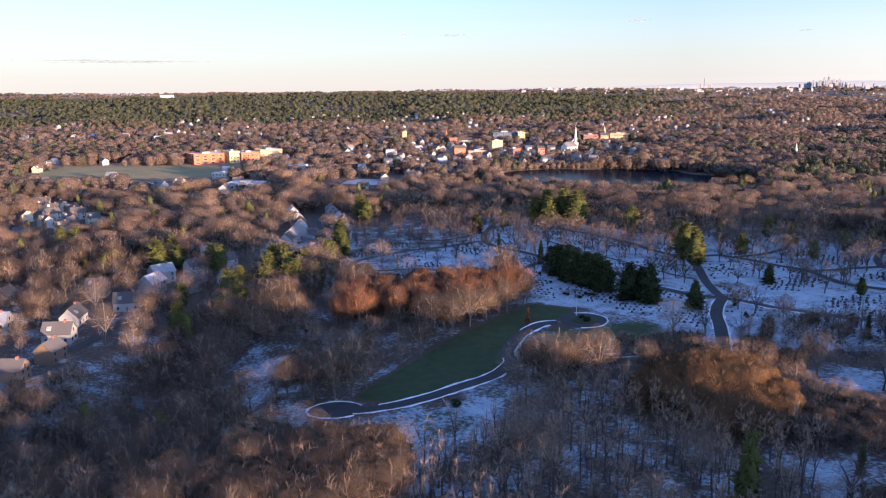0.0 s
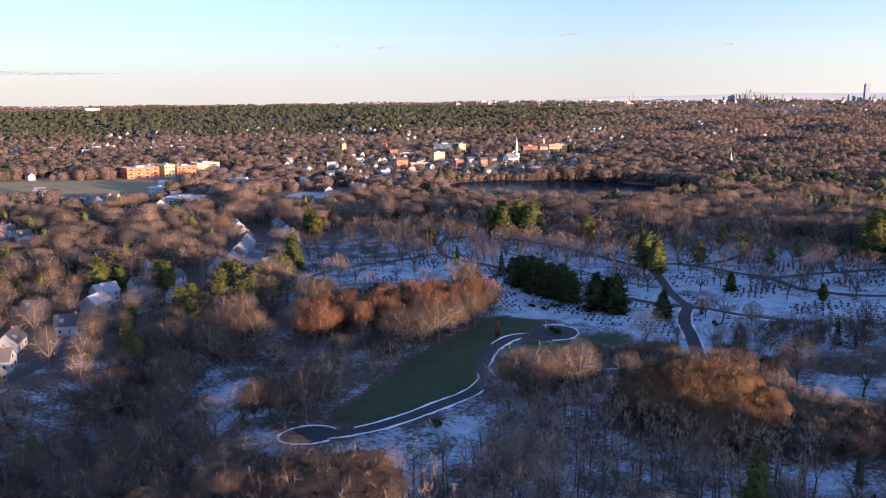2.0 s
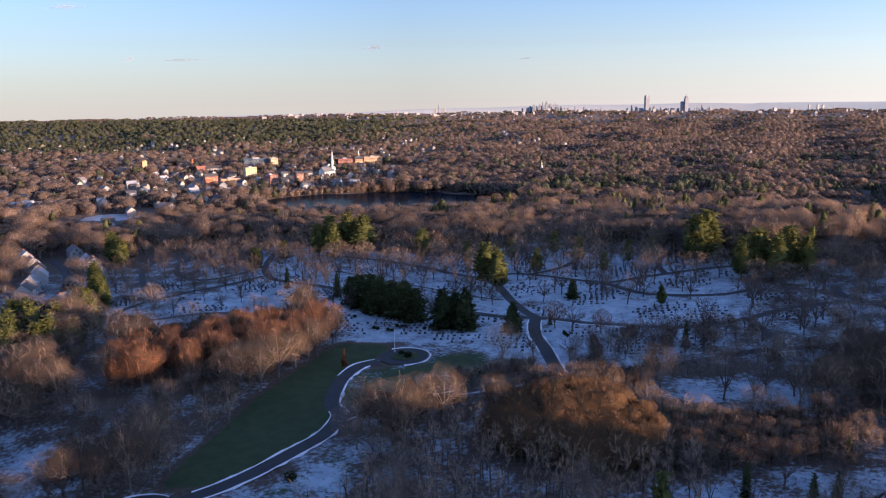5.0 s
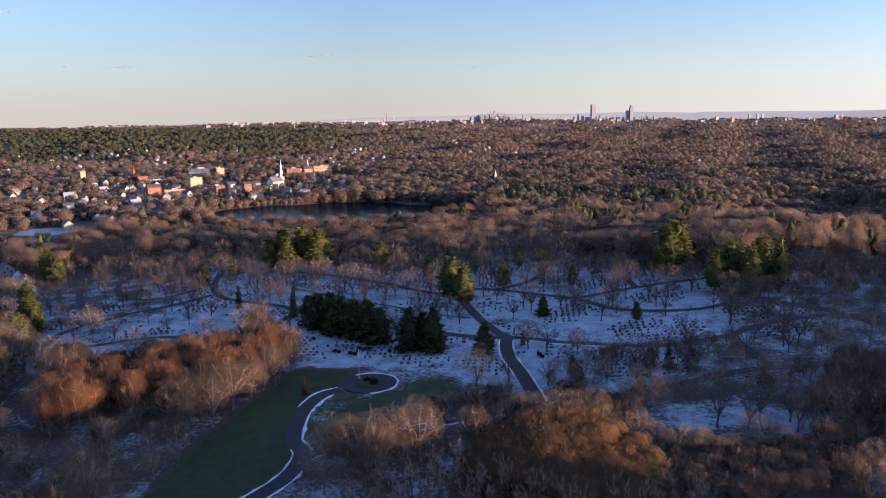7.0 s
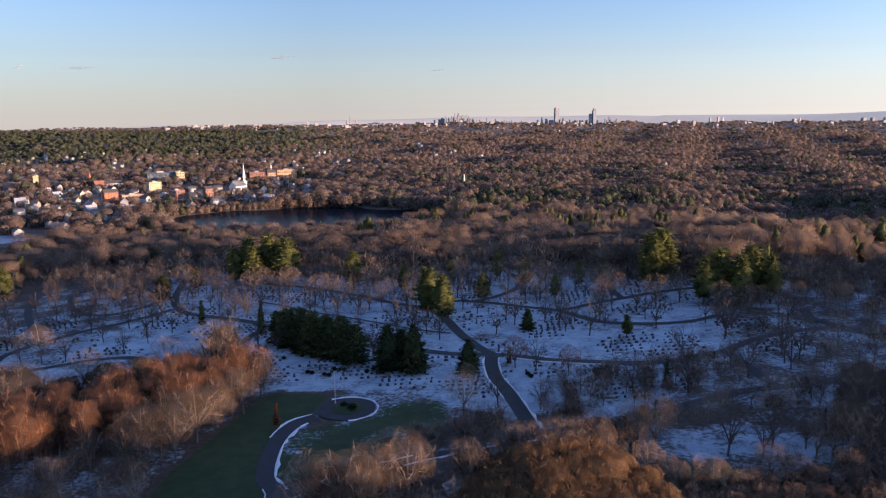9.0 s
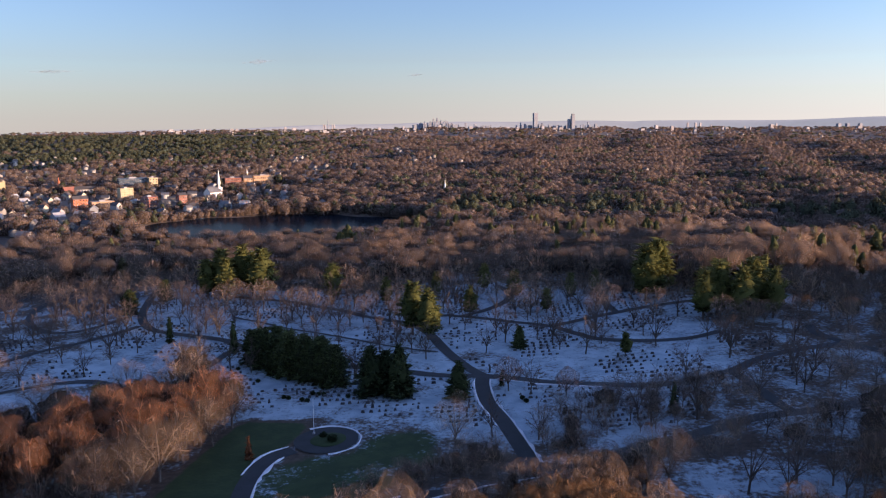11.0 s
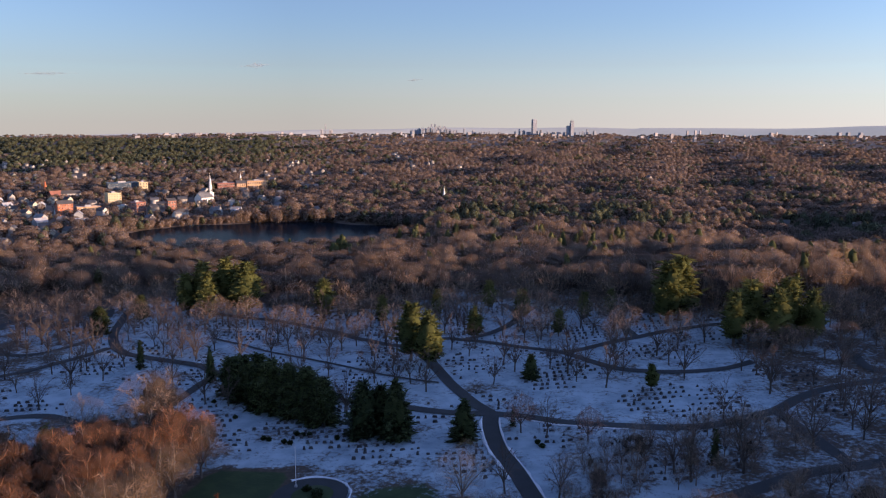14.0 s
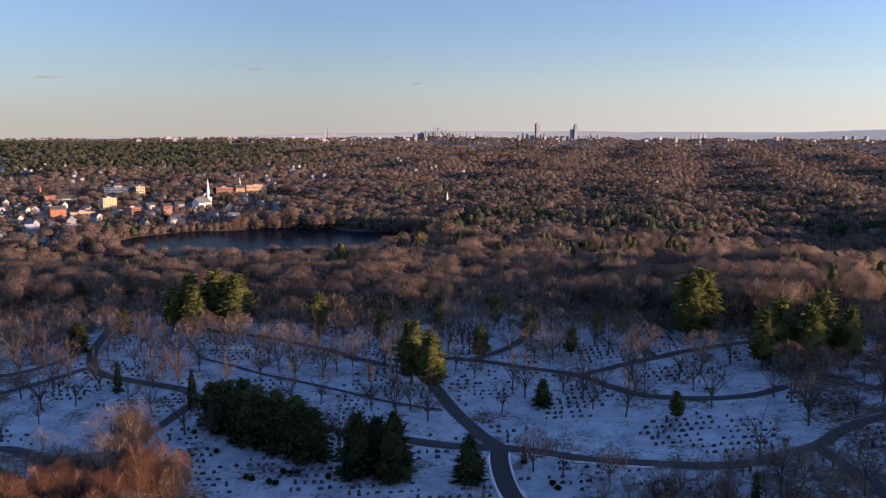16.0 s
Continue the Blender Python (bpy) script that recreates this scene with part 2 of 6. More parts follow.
def water_material():
    m = bpy.data.materials.new("lake_water")
    m.use_nodes = True
    n, l = m.node_tree.nodes, m.node_tree.links
    b = n["Principled BSDF"]
    b.inputs["Base Color"].default_value = (0.012, 0.016, 0.022, 1)
    b.inputs["Roughness"].default_value = 0.16
    b.inputs["IOR"].default_value = 1.03
    geo, t, bp = n.new("ShaderNodeNewGeometry"), n.new("ShaderNodeTexNoise"), n.new("ShaderNodeBump")
    t.inputs["Scale"].default_value = 0.25
    bp.inputs["Strength"].default_value, bp.inputs["Distance"].default_value = 0.25, 0.3
    l.new(geo.outputs["Position"], t.inputs["Vector"])
    l.new(t.outputs["Fac"], bp.inputs["Height"])
    l.new(bp.outputs[0], b.inputs["Normal"])
    return m


M_GROUND, M_WATER = ground_material(), water_material()


# ---- helpers for meshes ----
def part(name, bm, material, parent=None, label=""):
    me = bpy.data.meshes.new(name)
    bm.to_mesh(me)
    bm.free()
    me.materials.append(material)
    ob = new(name, me)
    ob.parent = parent
    return tagged(ob, label)


def mesh_object(name, verts, faces, material, parent=None, tint=None, smooth=False, loose=None):
    """verts (n, 3), faces (m, k): one mesh object from arrays."""
    verts, faces = np.asarray(verts, dtype=np.float32), np.asarray(faces, dtype=np.int32)
    me = bpy.data.meshes.new(name)
    k = faces.shape[1]
    me.vertices.add(len(verts))
    me.vertices.foreach_set("co", verts.ravel())
    me.loops.add(faces.size)
    me.loops.foreach_set("vertex_index", faces.ravel())
    me.polygons.add(len(faces))
    me.polygons.foreach_set("loop_start", np.arange(0, faces.size, k, dtype=np.int32))
    if smooth:
        me.polygons.foreach_set("use_smooth", np.ones(len(faces), dtype=bool))
    if tint is not None:
        a = me.attributes.new("tint", "FLOAT", "POINT")
        a.data.foreach_set("value", np.asarray(tint, dtype=np.float32))
    if loose is not None:
        a = me.attributes.new("loose", "FLOAT", "POINT")
        a.data.foreach_set("value", np.asarray(loose, dtype=np.float32))
    me.update(calc_edges=True)
    me.materials.append(material)
    ob = new(name, me)
    ob.parent = parent
    return ob


def box(bm, x0, y0, z0, x1, y1, z1):
    v = [bm.verts.new(c) for c in ((x0, y0, z0), (x1, y0, z0), (x1, y1, z0), (x0, y1, z0),
                                   (x0, y0, z1), (x1, y0, z1), (x1, y1, z1), (x0, y1, z1))]
    for f in ((3, 2, 1, 0), (4, 5, 6, 7), (0, 1, 5, 4), (1, 2, 6, 5), (2, 3, 7, 6), (3, 0, 4, 7)):
        bm.faces.new([v[i] for i in f])
    return bm


def box_bm(*size):
    return box(bmesh.new(), *size)


def cone_bm(r0, r1, z0, z1, n=8, cx=0.0, cy=0.0, turn=0.0, bm=None):
    bm = bm or bmesh.new()
    rings = []
    for r, z in ((r0, z0), (r1, z1)):
        rings.append([bm.verts.new((cx + r * math.cos(turn + 2 * math.pi * i / n), cy + r * math.sin(turn + 2 * math.pi * i / n), z)) for i in range(n)])
    for i in range(n):
        bm.faces.new((rings[0][i], rings[0][(i + 1) % n], rings[1][(i + 1) % n], rings[1][i]))
    bm.faces.new(rings[1])
    bm.faces.new(rings[0][::-1])
    return bm


# ---- the lie of the land ----
def sstep(a, b, v):
    u = np.clip((v - a) / (b - a), 0, 1)
    return u * u * (3 - 2 * u)


LAKE_C, LAKE_R, LAKE_Z = (-172.0, 736.0), (152.0, 108.0), -9.4
POND_C, POND_R = (-425.0, 600.0), (25.0, 25.0)


def in_ellipse(x, y, c, r):
    return ((x - c[0]) / r[0]) ** 2 + ((y - c[1]) / r[1]) ** 2


def ground(x, y):
    """Height of the ground."""
    x, y = np.asarray(x, dtype=float), np.asarray(y, dtype=float)
    near = (0.04 * x + 0.02 * np.sqrt(x * x + 900)) + 0.02 * (y - 220) + 0.6
    near = 14 * np.tanh(near / 14)
    s = sstep(230, 470, np.hypot(x - 40, (y - 130) / 1.25))
    z = near * (1 - s) - 8 * s
    # unseen ridge right of the view, three terms, raised to shade the cemetery
    z = z + 14 * np.exp(-((x - 335) / 95) ** 2 - ((y + 20) / 330) ** 2)
    z = z + 8 * np.exp(-((x - 335) / 80) ** 2 - ((y - 98) / 36) ** 2)
    z = z + 13 * np.exp(-((x - 335) / 80) ** 2) * sstep(35, 80, y) * (1 - sstep(240, 380, y))
    z = z - 6 * np.exp(-((x + 172) / 50) ** 2 - ((y - 62) / 38) ** 2)
    along_, across = -0.45 * (x + 176) + 0.89 * (y - 30), 0.89 * (x + 176) + 0.45 * (y - 30)
    z = z - 8 * np.exp(-(along_ / 75) ** 2 - (across / 25) ** 2)
    z = z + 7 * np.exp(-((x - 6) / 30) ** 2 - ((y - 113) / 17) ** 2)
    # more unseen humps and notches, added to block or admit the low sun
    z = z + 5 * np.exp(-((x - 205) / 70) ** 2 - ((y + 60) / 110) ** 2)
    z = z - 8 * np.exp(-((x - 335) / 95) ** 2 - ((y + 6) / 40) ** 2)
    z = z + 17 * np.exp(-((x - 235) / 60) ** 2 - ((y + 43) / 33) ** 2) + 23 * np.exp(-((x - 235) / 60) ** 2 - ((y + 168) / 38) ** 2)
    z = z - 6 * np.exp(-((x - 335) / 95) ** 2 - ((y + 138) / 28) ** 2)
    z = z + 46 * np.exp(-((x - 900) / 330) ** 2 - ((y - 120) / 520) ** 2)
    z = z + 56 * sstep(1500, 4700, np.hypot(x, y)) ** 1.25
    z = z + 15 * np.exp(-((x + 1500) / 900) ** 2 - ((y - 2700) / 600) ** 2)
    z = z + 6 * np.sin(x * 0.004 + 1) * np.sin(y * 0.0033 + x * 0.001) * sstep(1600, 2400, np.hypot(x, y))
    roll = np.sin(x * 0.0125 + 1.7 * np.sin(y * 0.0041) + 0.6) * np.sin(y * 0.0098 + 1.3 * np.sin(x * 0.0047)) + 0.6 * np.sin(x * 0.021 - y * 0.006 + 2.0)
    z = z + 6.0 * roll * np.maximum(sstep(1330, 1750, np.hypot(x, y)), sstep(140, 300, x) * sstep(430, 640, y))
    z = z - 22 * sstep(600, 2800, -x) * sstep(2900, 4500, np.hypot(x, y))
    z = z + 13 * np.exp(-((x + 2250) / 420) ** 2 - ((y - 3150) / 380) ** 2) + 9 * np.exp(-((x + 900) / 330) ** 2 - ((y - 3000) / 500) ** 2)
    z = z - 3.0 * (1 - sstep(0.8, 1.15, in_ellipse(x, y, LAKE_C, LAKE_R)))
    return z - 3.0 * (1 - sstep(0.8, 1.3, in_ellipse(x, y, POND_C, POND_R)))


def gz(x, y):
    return float(ground(x, y))


def inside(x, y, poly):
    """Which points lie in a polygon."""
    r = np.zeros(np.shape(x), dtype=bool)
    for (x0, y0), (x1, y1) in zip(poly, poly[1:] + poly[:1]):
        if y0 != y1:
            r ^= ((y0 > y) != (y1 > y)) & (x < (x1 - x0) * (y - y0) / (y1 - y0) + x0)
    return r


CEMETERY = [(-85, 180), (-112, 222), (-170, 222), (-215, 222), (-255, 262), (-278, 330), (-276, 405), (-170, 425), (-130, 385), (-60, 362),
            (20, 380), (70, 345), (115, 320), (105, 265), (135, 235), (100, 172), (30, 152), (0, 150), (-40, 176)]
LAWN = [(-103, 55), (-104, 71), (-100, 93), (-99, 119), (-92, 151), (-84, 181), (-62, 178), (-68, 158), (-74, 143), (-73, 126),
        (-71, 114), (-68, 105), (-66, 97), (-70, 85), (-77, 75), (-84, 65), (-90, 57)]
LAWN_2 = [(-70, 116), (-72, 128), (-71, 140), (-62, 152), (-44, 155), (-40, 169), (-20, 168), (-22, 142), (-34, 132), (-50, 118), (-58, 112)]
SNOW_SLOPE = [(-88, 40), (-73, 60), (-61, 88), (-50, 75), (-48, 50), (-56, 20), (-80, 15)]
BOG = [(-177, 77), (-175, 92), (-160, 92), (-144, 76), (-131, 48), (-142, 40), (-160, 50)]
SNOW_RIGHT = [(38, 60), (60, 67), (80, 72), (125, 80), (125, 35), (80, 36), (45, 28)]
SNOW_HOLLOW = [(40, 126), (64, 138), (90, 128), (88, 113), (60, 110), (42, 109)]
SNOW_LEFT = [(-214, 182), (-208, 214), (-166, 220), (-130, 214), (-128, 194), (-160, 178)]
REDS = [(-150, 112), (-120, 130), (-106, 142), (-93, 168), (-84, 184), (-95, 191), (-113, 174), (-136, 152), (-160, 134)]
TAWNY = [(-18, 90), (-10, 101), (8, 106), (22, 103), (32, 95), (34, 82), (30, 68), (18, 63), (0, 71), (-16, 80)]
THICKET = [(34, 67), (60, 70), (80, 75), (86, 92), (62, 97), (40, 94), (36, 84)]
BRUSH = [(-60, 103), (-56, 121), (-40, 130), (-24, 142), (-3, 156), (17, 150), (36, 138), (32, 110), (22, 104), (8, 107), (-12, 103), (-26, 100), (-44, 96)]
ROADSIDE = [(10, 146), (12, 176), (32, 190), (60, 194), (86, 198), (92, 176), (112, 176), (130, 160), (100, 140), (88, 132), (66, 141), (40, 130), (26, 132)]
HOLLOW_LAWN = [(34, 106), (40, 96), (54, 94), (64, 100), (58, 109), (44, 111)]
EAST_SLOPE = [(92, 150), (95, 240), (110, 300), (150, 340), (230, 340), (230, 150)]
FRONT = [(-98, -32), (-99, -12), (-86, 2), (-72, 9), (-58, 5), (-48, -12), (-56, -34)]
VILLAGE = [(-370, 400), (-300, 390), (-235, 240), (-222, 120), (-205, -10), (-310, -10), (-350, 150), (-380, 300)]
LOW_WOODS = [(-60, -40), (-56, 60), (-30, 88), (40, 84), (40, 20), (130, -40)]
FIELD_EDGE = [(-740, 390), (-860, 560), (-690, 680), (-590, 610), (-555, 500), (-640, 430)]
PLAYING_FIELD = [(-800, 420), (-870, 572), (-690, 665), (-600, 560), (-715, 478)]

ROADS = {   # centre line, width
    "south_drive": ([(-104, 44), (-96, 47), (-89, 53), (-83, 60), (-77, 69), (-71, 81), (-66, 94), (-66, 106), (-71, 114), (-73, 128), (-73, 141), (-70, 152), (-64, 158)], 5.2),
    "low_road": ([(-66, 100), (-59, 108), (-50, 113), (-32, 120), (-12, 124), (8, 131), (27, 143), (54, 155), (76, 164), (94, 167), (117, 172), (150, 180)], 5.0),
    "gate_drive": ([(6, 134), (5, 150), (1, 173), (-3, 192), (-4, 208), (-3, 218)], 5.2),
    "east_drive": ([(-3, 218), (10, 213), (22, 207), (36, 203), (52, 200), (65, 200), (77, 204), (88, 209), (100, 219), (113, 226), (140, 232)], 4.6),
    "fork_drive": ([(87, 208), (88, 196), (89, 185), (91, 168)], 4.2),
    "north_drive": ([(-3, 218), (-8, 229), (-14, 244), (-19, 261), (-25, 282), (-33, 300)], 4.6),
    "ridge_drive": ([(-150, 382), (-133, 366), (-119, 356), (-94, 344), (-70, 326), (-52, 309), (-35, 300), (-18, 309), (-8, 305), (6, 297), (24, 287), (32, 280), (40, 267), (48, 257), (59, 252), (71, 250), (86, 252), (100, 258)], 4.0),
    "upper_drive": ([(32, 281), (47, 288), (65, 297), (80, 305), (99, 311), (125, 316)], 4.0),
    "nook_drive": ([(65, 297), (64, 317), (68, 338), (76, 352)], 4.0),
    "loop_drive": ([(-8, 306), (4, 315), (16, 332), (19, 349), (14, 368)], 4.0),
    "west_drive": ([(-160, 416), (-172, 409), (-180, 396), (-181, 377), (-175, 347), (-168, 322), (-157, 301), (-142, 291), (-129, 284), (-115, 277), (-106, 267), (-90, 254), (-75, 245), (-60, 238), (-40, 229), (-19, 222), (-3, 218)], 4.4),
    "swale_drive": ([(-106, 267), (-110, 251), (-114, 236), (-119, 225), (-126, 220), (-138, 219), (-153, 225), (-169, 223), (-182, 216), (-191, 211), (-200, 205)], 3.8),
    "outer_drive": ([(-163, 305), (-170, 292), (-184, 276), (-197, 263), (-206, 248), (-210, 232), (-207, 215)], 4.0),
    "rim_drive": ([(-163, 411), (-185, 417), (-207, 417), (-232, 408), (-254, 394), (-261, 366), (-248, 324), (-230, 290), (-216, 270), (-205, 252)], 3.8),
    "foot_path": ([(-122, 318), (-110, 309), (-99, 301), (-86, 292), (-71, 282), (-57, 273), (-44, 264), (-32, 257), (-20, 251)], 1.7),
    "side_road": ([(140, 262), (137, 245), (145, 226), (158, 212), (176, 200)], 4.6),
    "far_loop": ([(-176, 324), (-182, 311), (-192, 301), (-206, 302), (-222, 318), (-234, 345), (-238, 375), (-230, 395), (-212, 400), (-196, 388), (-188, 368)], 3.8),
    "car_park": ([(-672, 404), (-658, 430), (-643, 454), (-630, 482), (-618, 508), (-606, 530)], 17.0),
    "side_street": ([(-620, 392), (-596, 420), (-572, 446), (-554, 460), (-520, 470)], 6.5),
    "village_lane": ([(-243, 26), (-241, 48), (-245, 72), (-252, 94)], 5.5),
    "village_street": ([(-340, 372), (-318, 349), (-286, 305), (-266, 264), (-258, 230), (-262, 190), (-275, 150)], 6.0),
}


def along(pts, step):
    """Points at even steps on a smooth line through pts."""
    p = np.array(pts, dtype=float)
    q = np.vstack([2 * p[0] - p[1], p, 2 * p[-1] - p[-2]])
    out = []
    for i in range(1, len(q) - 2):
        n = max(1, int(np.hypot(*(q[i + 1] - q[i])) / step))
        for u in np.arange(n) / n:
            out.append(0.5 * (2 * q[i] + (q[i + 1] - q[i - 1]) * u + (2 * q[i - 1] - 5 * q[i] + 4 * q[i + 1] - q[i + 2]) * u * u
                              + (3 * q[i] - q[i - 1] - 3 * q[i + 1] + q[i + 2]) * u ** 3))
    return np.array(out + [q[-2]])


ROAD_LINES = {k: (along(v[0], 2.5), v[1]) for k, v in ROADS.items()}
ROAD_PTS = np.vstack([v[0] for v in ROAD_LINES.values()])
ISLAND_C, ISLAND_R = (-55.0, 164.5), (8.5, 8.0)


def road_gap(x, y):
    """Distance to the nearest road's middle."""
    x, y = np.asarray(x, dtype=float).ravel(), np.asarray(y, dtype=float).ravel()
    d = np.full(x.shape, 1e9)
    close = (x > -380) & (x < 180) & (y > 0) & (y < 450)
    idx = np.nonzero(close)[0]
    for part_idx in np.array_split(idx, max(1, len(idx) // 4000)):
        if len(part_idx):
            d[part_idx] = np.sqrt(((x[part_idx, None] - ROAD_PTS[None, :, 0]) ** 2 + (y[part_idx, None] - ROAD_PTS[None, :, 1]) ** 2).min(1))
    return d


def axis(lo, hi, step, a, b, grow=1.13):
    """Coordinates: even steps from lo to hi, widening to a and b."""
    mid = list(np.arange(lo, hi + 0.1, step))
    for end, sign in ((a, -1), (b, 1)):
        s, v = step, mid[0] if sign < 0 else mid[-1]
        while (v - end) * sign < 0:
            s *= grow
            v += sign * s
            mid.insert(0, v) if sign < 0 else mid.append(v)
    return np.array(mid)


def build_ground():
    xs, ys = axis(-250, 150, 2.5, -4900, 4900, 1.09), axis(0, 430, 2.5, -2500, 4880, 1.09)
    X, Y = np.meshgrid(xs, ys)
    Z = ground(X, Y)
    Z += 0.35 * np.sin(X * 0.11 + np.sin(Y * 0.07) * 2) * np.sin(Y * 0.09) * (np.hypot(X, Y) < 500)
    nx, ny = len(xs), len(ys)
    i = (np.arange(ny - 1)[:, None] * nx + np.arange(nx - 1)[None, :]).ravel()
    ob = mesh_object("ground", np.stack([X, Y, Z], -1).reshape(-1, 3), np.stack([i, i + 1, i + nx + 1, i + nx], 1), M_GROUND, smooth=True)
    x, y = X.ravel(), Y.ravel()
    def soft(poly, reach=7.0):
        total = np.zeros(x.shape)
        for k in range(12):
            q = reach * math.sqrt((k + 0.5) / 12)
            total += inside(x + q * math.cos(k * 2.4), y + q * math.sin(k * 2.4), poly)
        return total / 12

    snow = np.full(x.shape, 0.33)
    for p, v in (([(-60, -60), (-60, 100), (130, 100), (130, -60)], 0.365), ([(-420, 100), (-420, 200), (-200, 200), (-200, 100)], 0.22), ([(-260, -60), (-260, 60), (-140, 50), (-140, -60)], 0.37), (CEMETERY, 0.50), ([(-290, 225), (-290, 420), (-190, 425), (-176, 300), (-190, 225)], 0.40), ([(55, 150), (60, 206), (140, 210), (140, 140)], 0.37), (SNOW_SLOPE, 0.45),
                 (BOG, 0.44), (SNOW_RIGHT, 0.46), (SNOW_HOLLOW, 0.48), (SNOW_LEFT, 0.52), (TAWNY, 0.2), (BRUSH, 0.31), (THICKET, 0.2), (EAST_SLOPE, 0.40), (HOLLOW_LAWN, 0.1), (LAWN, -0.5), (LAWN_2, 0.27), (PLAYING_FIELD, 0.0)):
        m = soft(p, 3.0 if p is LAWN else 9.0)
        snow = snow * (1 - m) + v * m
    snow = snow + (0.2 - snow) * sstep(400, 500, np.hypot(x, y))
    grass = soft(LAWN, 3.0) + soft(HOLLOW_LAWN) + soft(LAWN_2) + soft(PLAYING_FIELD) + 0.5 * soft(SNOW_SLOPE)
    # brush: weight of the far ground's paling, rising with distance
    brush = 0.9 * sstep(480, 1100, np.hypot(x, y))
    for key, v in (("snow", snow), ("grass", grass), ("brush", brush)):
        a = ob.data.attributes.new(key, "FLOAT", "POINT")
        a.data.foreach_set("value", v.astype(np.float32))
    return tagged(ob, "rolling winter ground with leaf litter, patchy snow and lawn", "ground", kind="structure")


def ribbon(name, line, width, material, lift, kind_label, offset=0.0, crown=0.0):
    d = np.gradient(line, axis=0)
    d /= np.linalg.norm(d, axis=1)[:, None]
    nrm = np.stack([-d[:, 1], d[:, 0]], 1)
    us = np.array([-0.5, -0.25, 0.25, 0.5])
    pts = line[:, None, :] + nrm[:, None, :] * (us[None, :, None] * width + offset)
    z = ground(pts[..., 0], pts[..., 1]) + 0.35 * np.sin(pts[..., 0] * 0.11 + np.sin(pts[..., 1] * 0.07) * 2) * np.sin(pts[..., 1] * 0.09) + lift
    z[:, 1:3] += crown
    v = np.concatenate([pts, z[..., None]], -1).reshape(-1, 3)
    n = len(line)
    i = (np.arange(n - 1)[:, None] * 4 + np.arange(3)[None, :]).ravel()
    ob = mesh_object(name, v, np.stack([i, i + 4, i + 5, i + 1], 1), material, smooth=True)
    return tagged(ob, kind_label, "road" if material is M_ASPHALT else "snow", kind="structure")


build_ground()
for number, (key, (line, width)) in enumerate(ROAD_LINES.items()):
    ribbon("road_" + key, line, width, M_ASPHALT, 0.16 + 0.006 * number, "broad asphalt car park strip" if key == "car_park" else "slim dark foot path through the snow" if key == "foot_path" else "narrow dark asphalt drive with worn edges")


# ---- trees ----
def sticks(p0, p1, r0, r1, n=3):
    """Triangles of many tapered sticks, from p0 to p1 (k, 3)."""
    p0, p1 = np.atleast_2d(np.asarray(p0, float)), np.atleast_2d(np.asarray(p1, float))
    d = p1 - p0
    d = d / np.linalg.norm(d, axis=1)[:, None]
    a = np.cross(d, np.array([(1.0, 0.2, 0.1)]))
    a /= np.linalg.norm(a, axis=1)[:, None]
    b = np.cross(d, a)
    t = np.arange(n) * 2 * np.pi / n
    ring = np.cos(t)[None, :, None] * a[:, None] + np.sin(t)[None, :, None] * b[:, None]
    lo = p0[:, None] + ring * np.broadcast_to(r0, (len(p0),))[:, None, None]
    hi = p1[:, None] + ring * np.broadcast_to(r1, (len(p0),))[:, None, None]
    j = np.roll(np.arange(n), -1)
    return np.concatenate([np.stack([lo, lo[:, j], hi[:, j]], 2), np.stack([lo, hi[:, j], hi], 2)], 1).reshape(-1, 3, 3)


def tube(p0, p1, r0, r1, n=5):
    """Triangles of one tapered stick."""
    return sticks([p0], [p1], r0, r1, n)


BROAD = ("bare", "red", "tawny", "pole")
WIDE = {"bare": 0.40, "red": 0.25, "tawny": 0.42, "pole": 0.20}


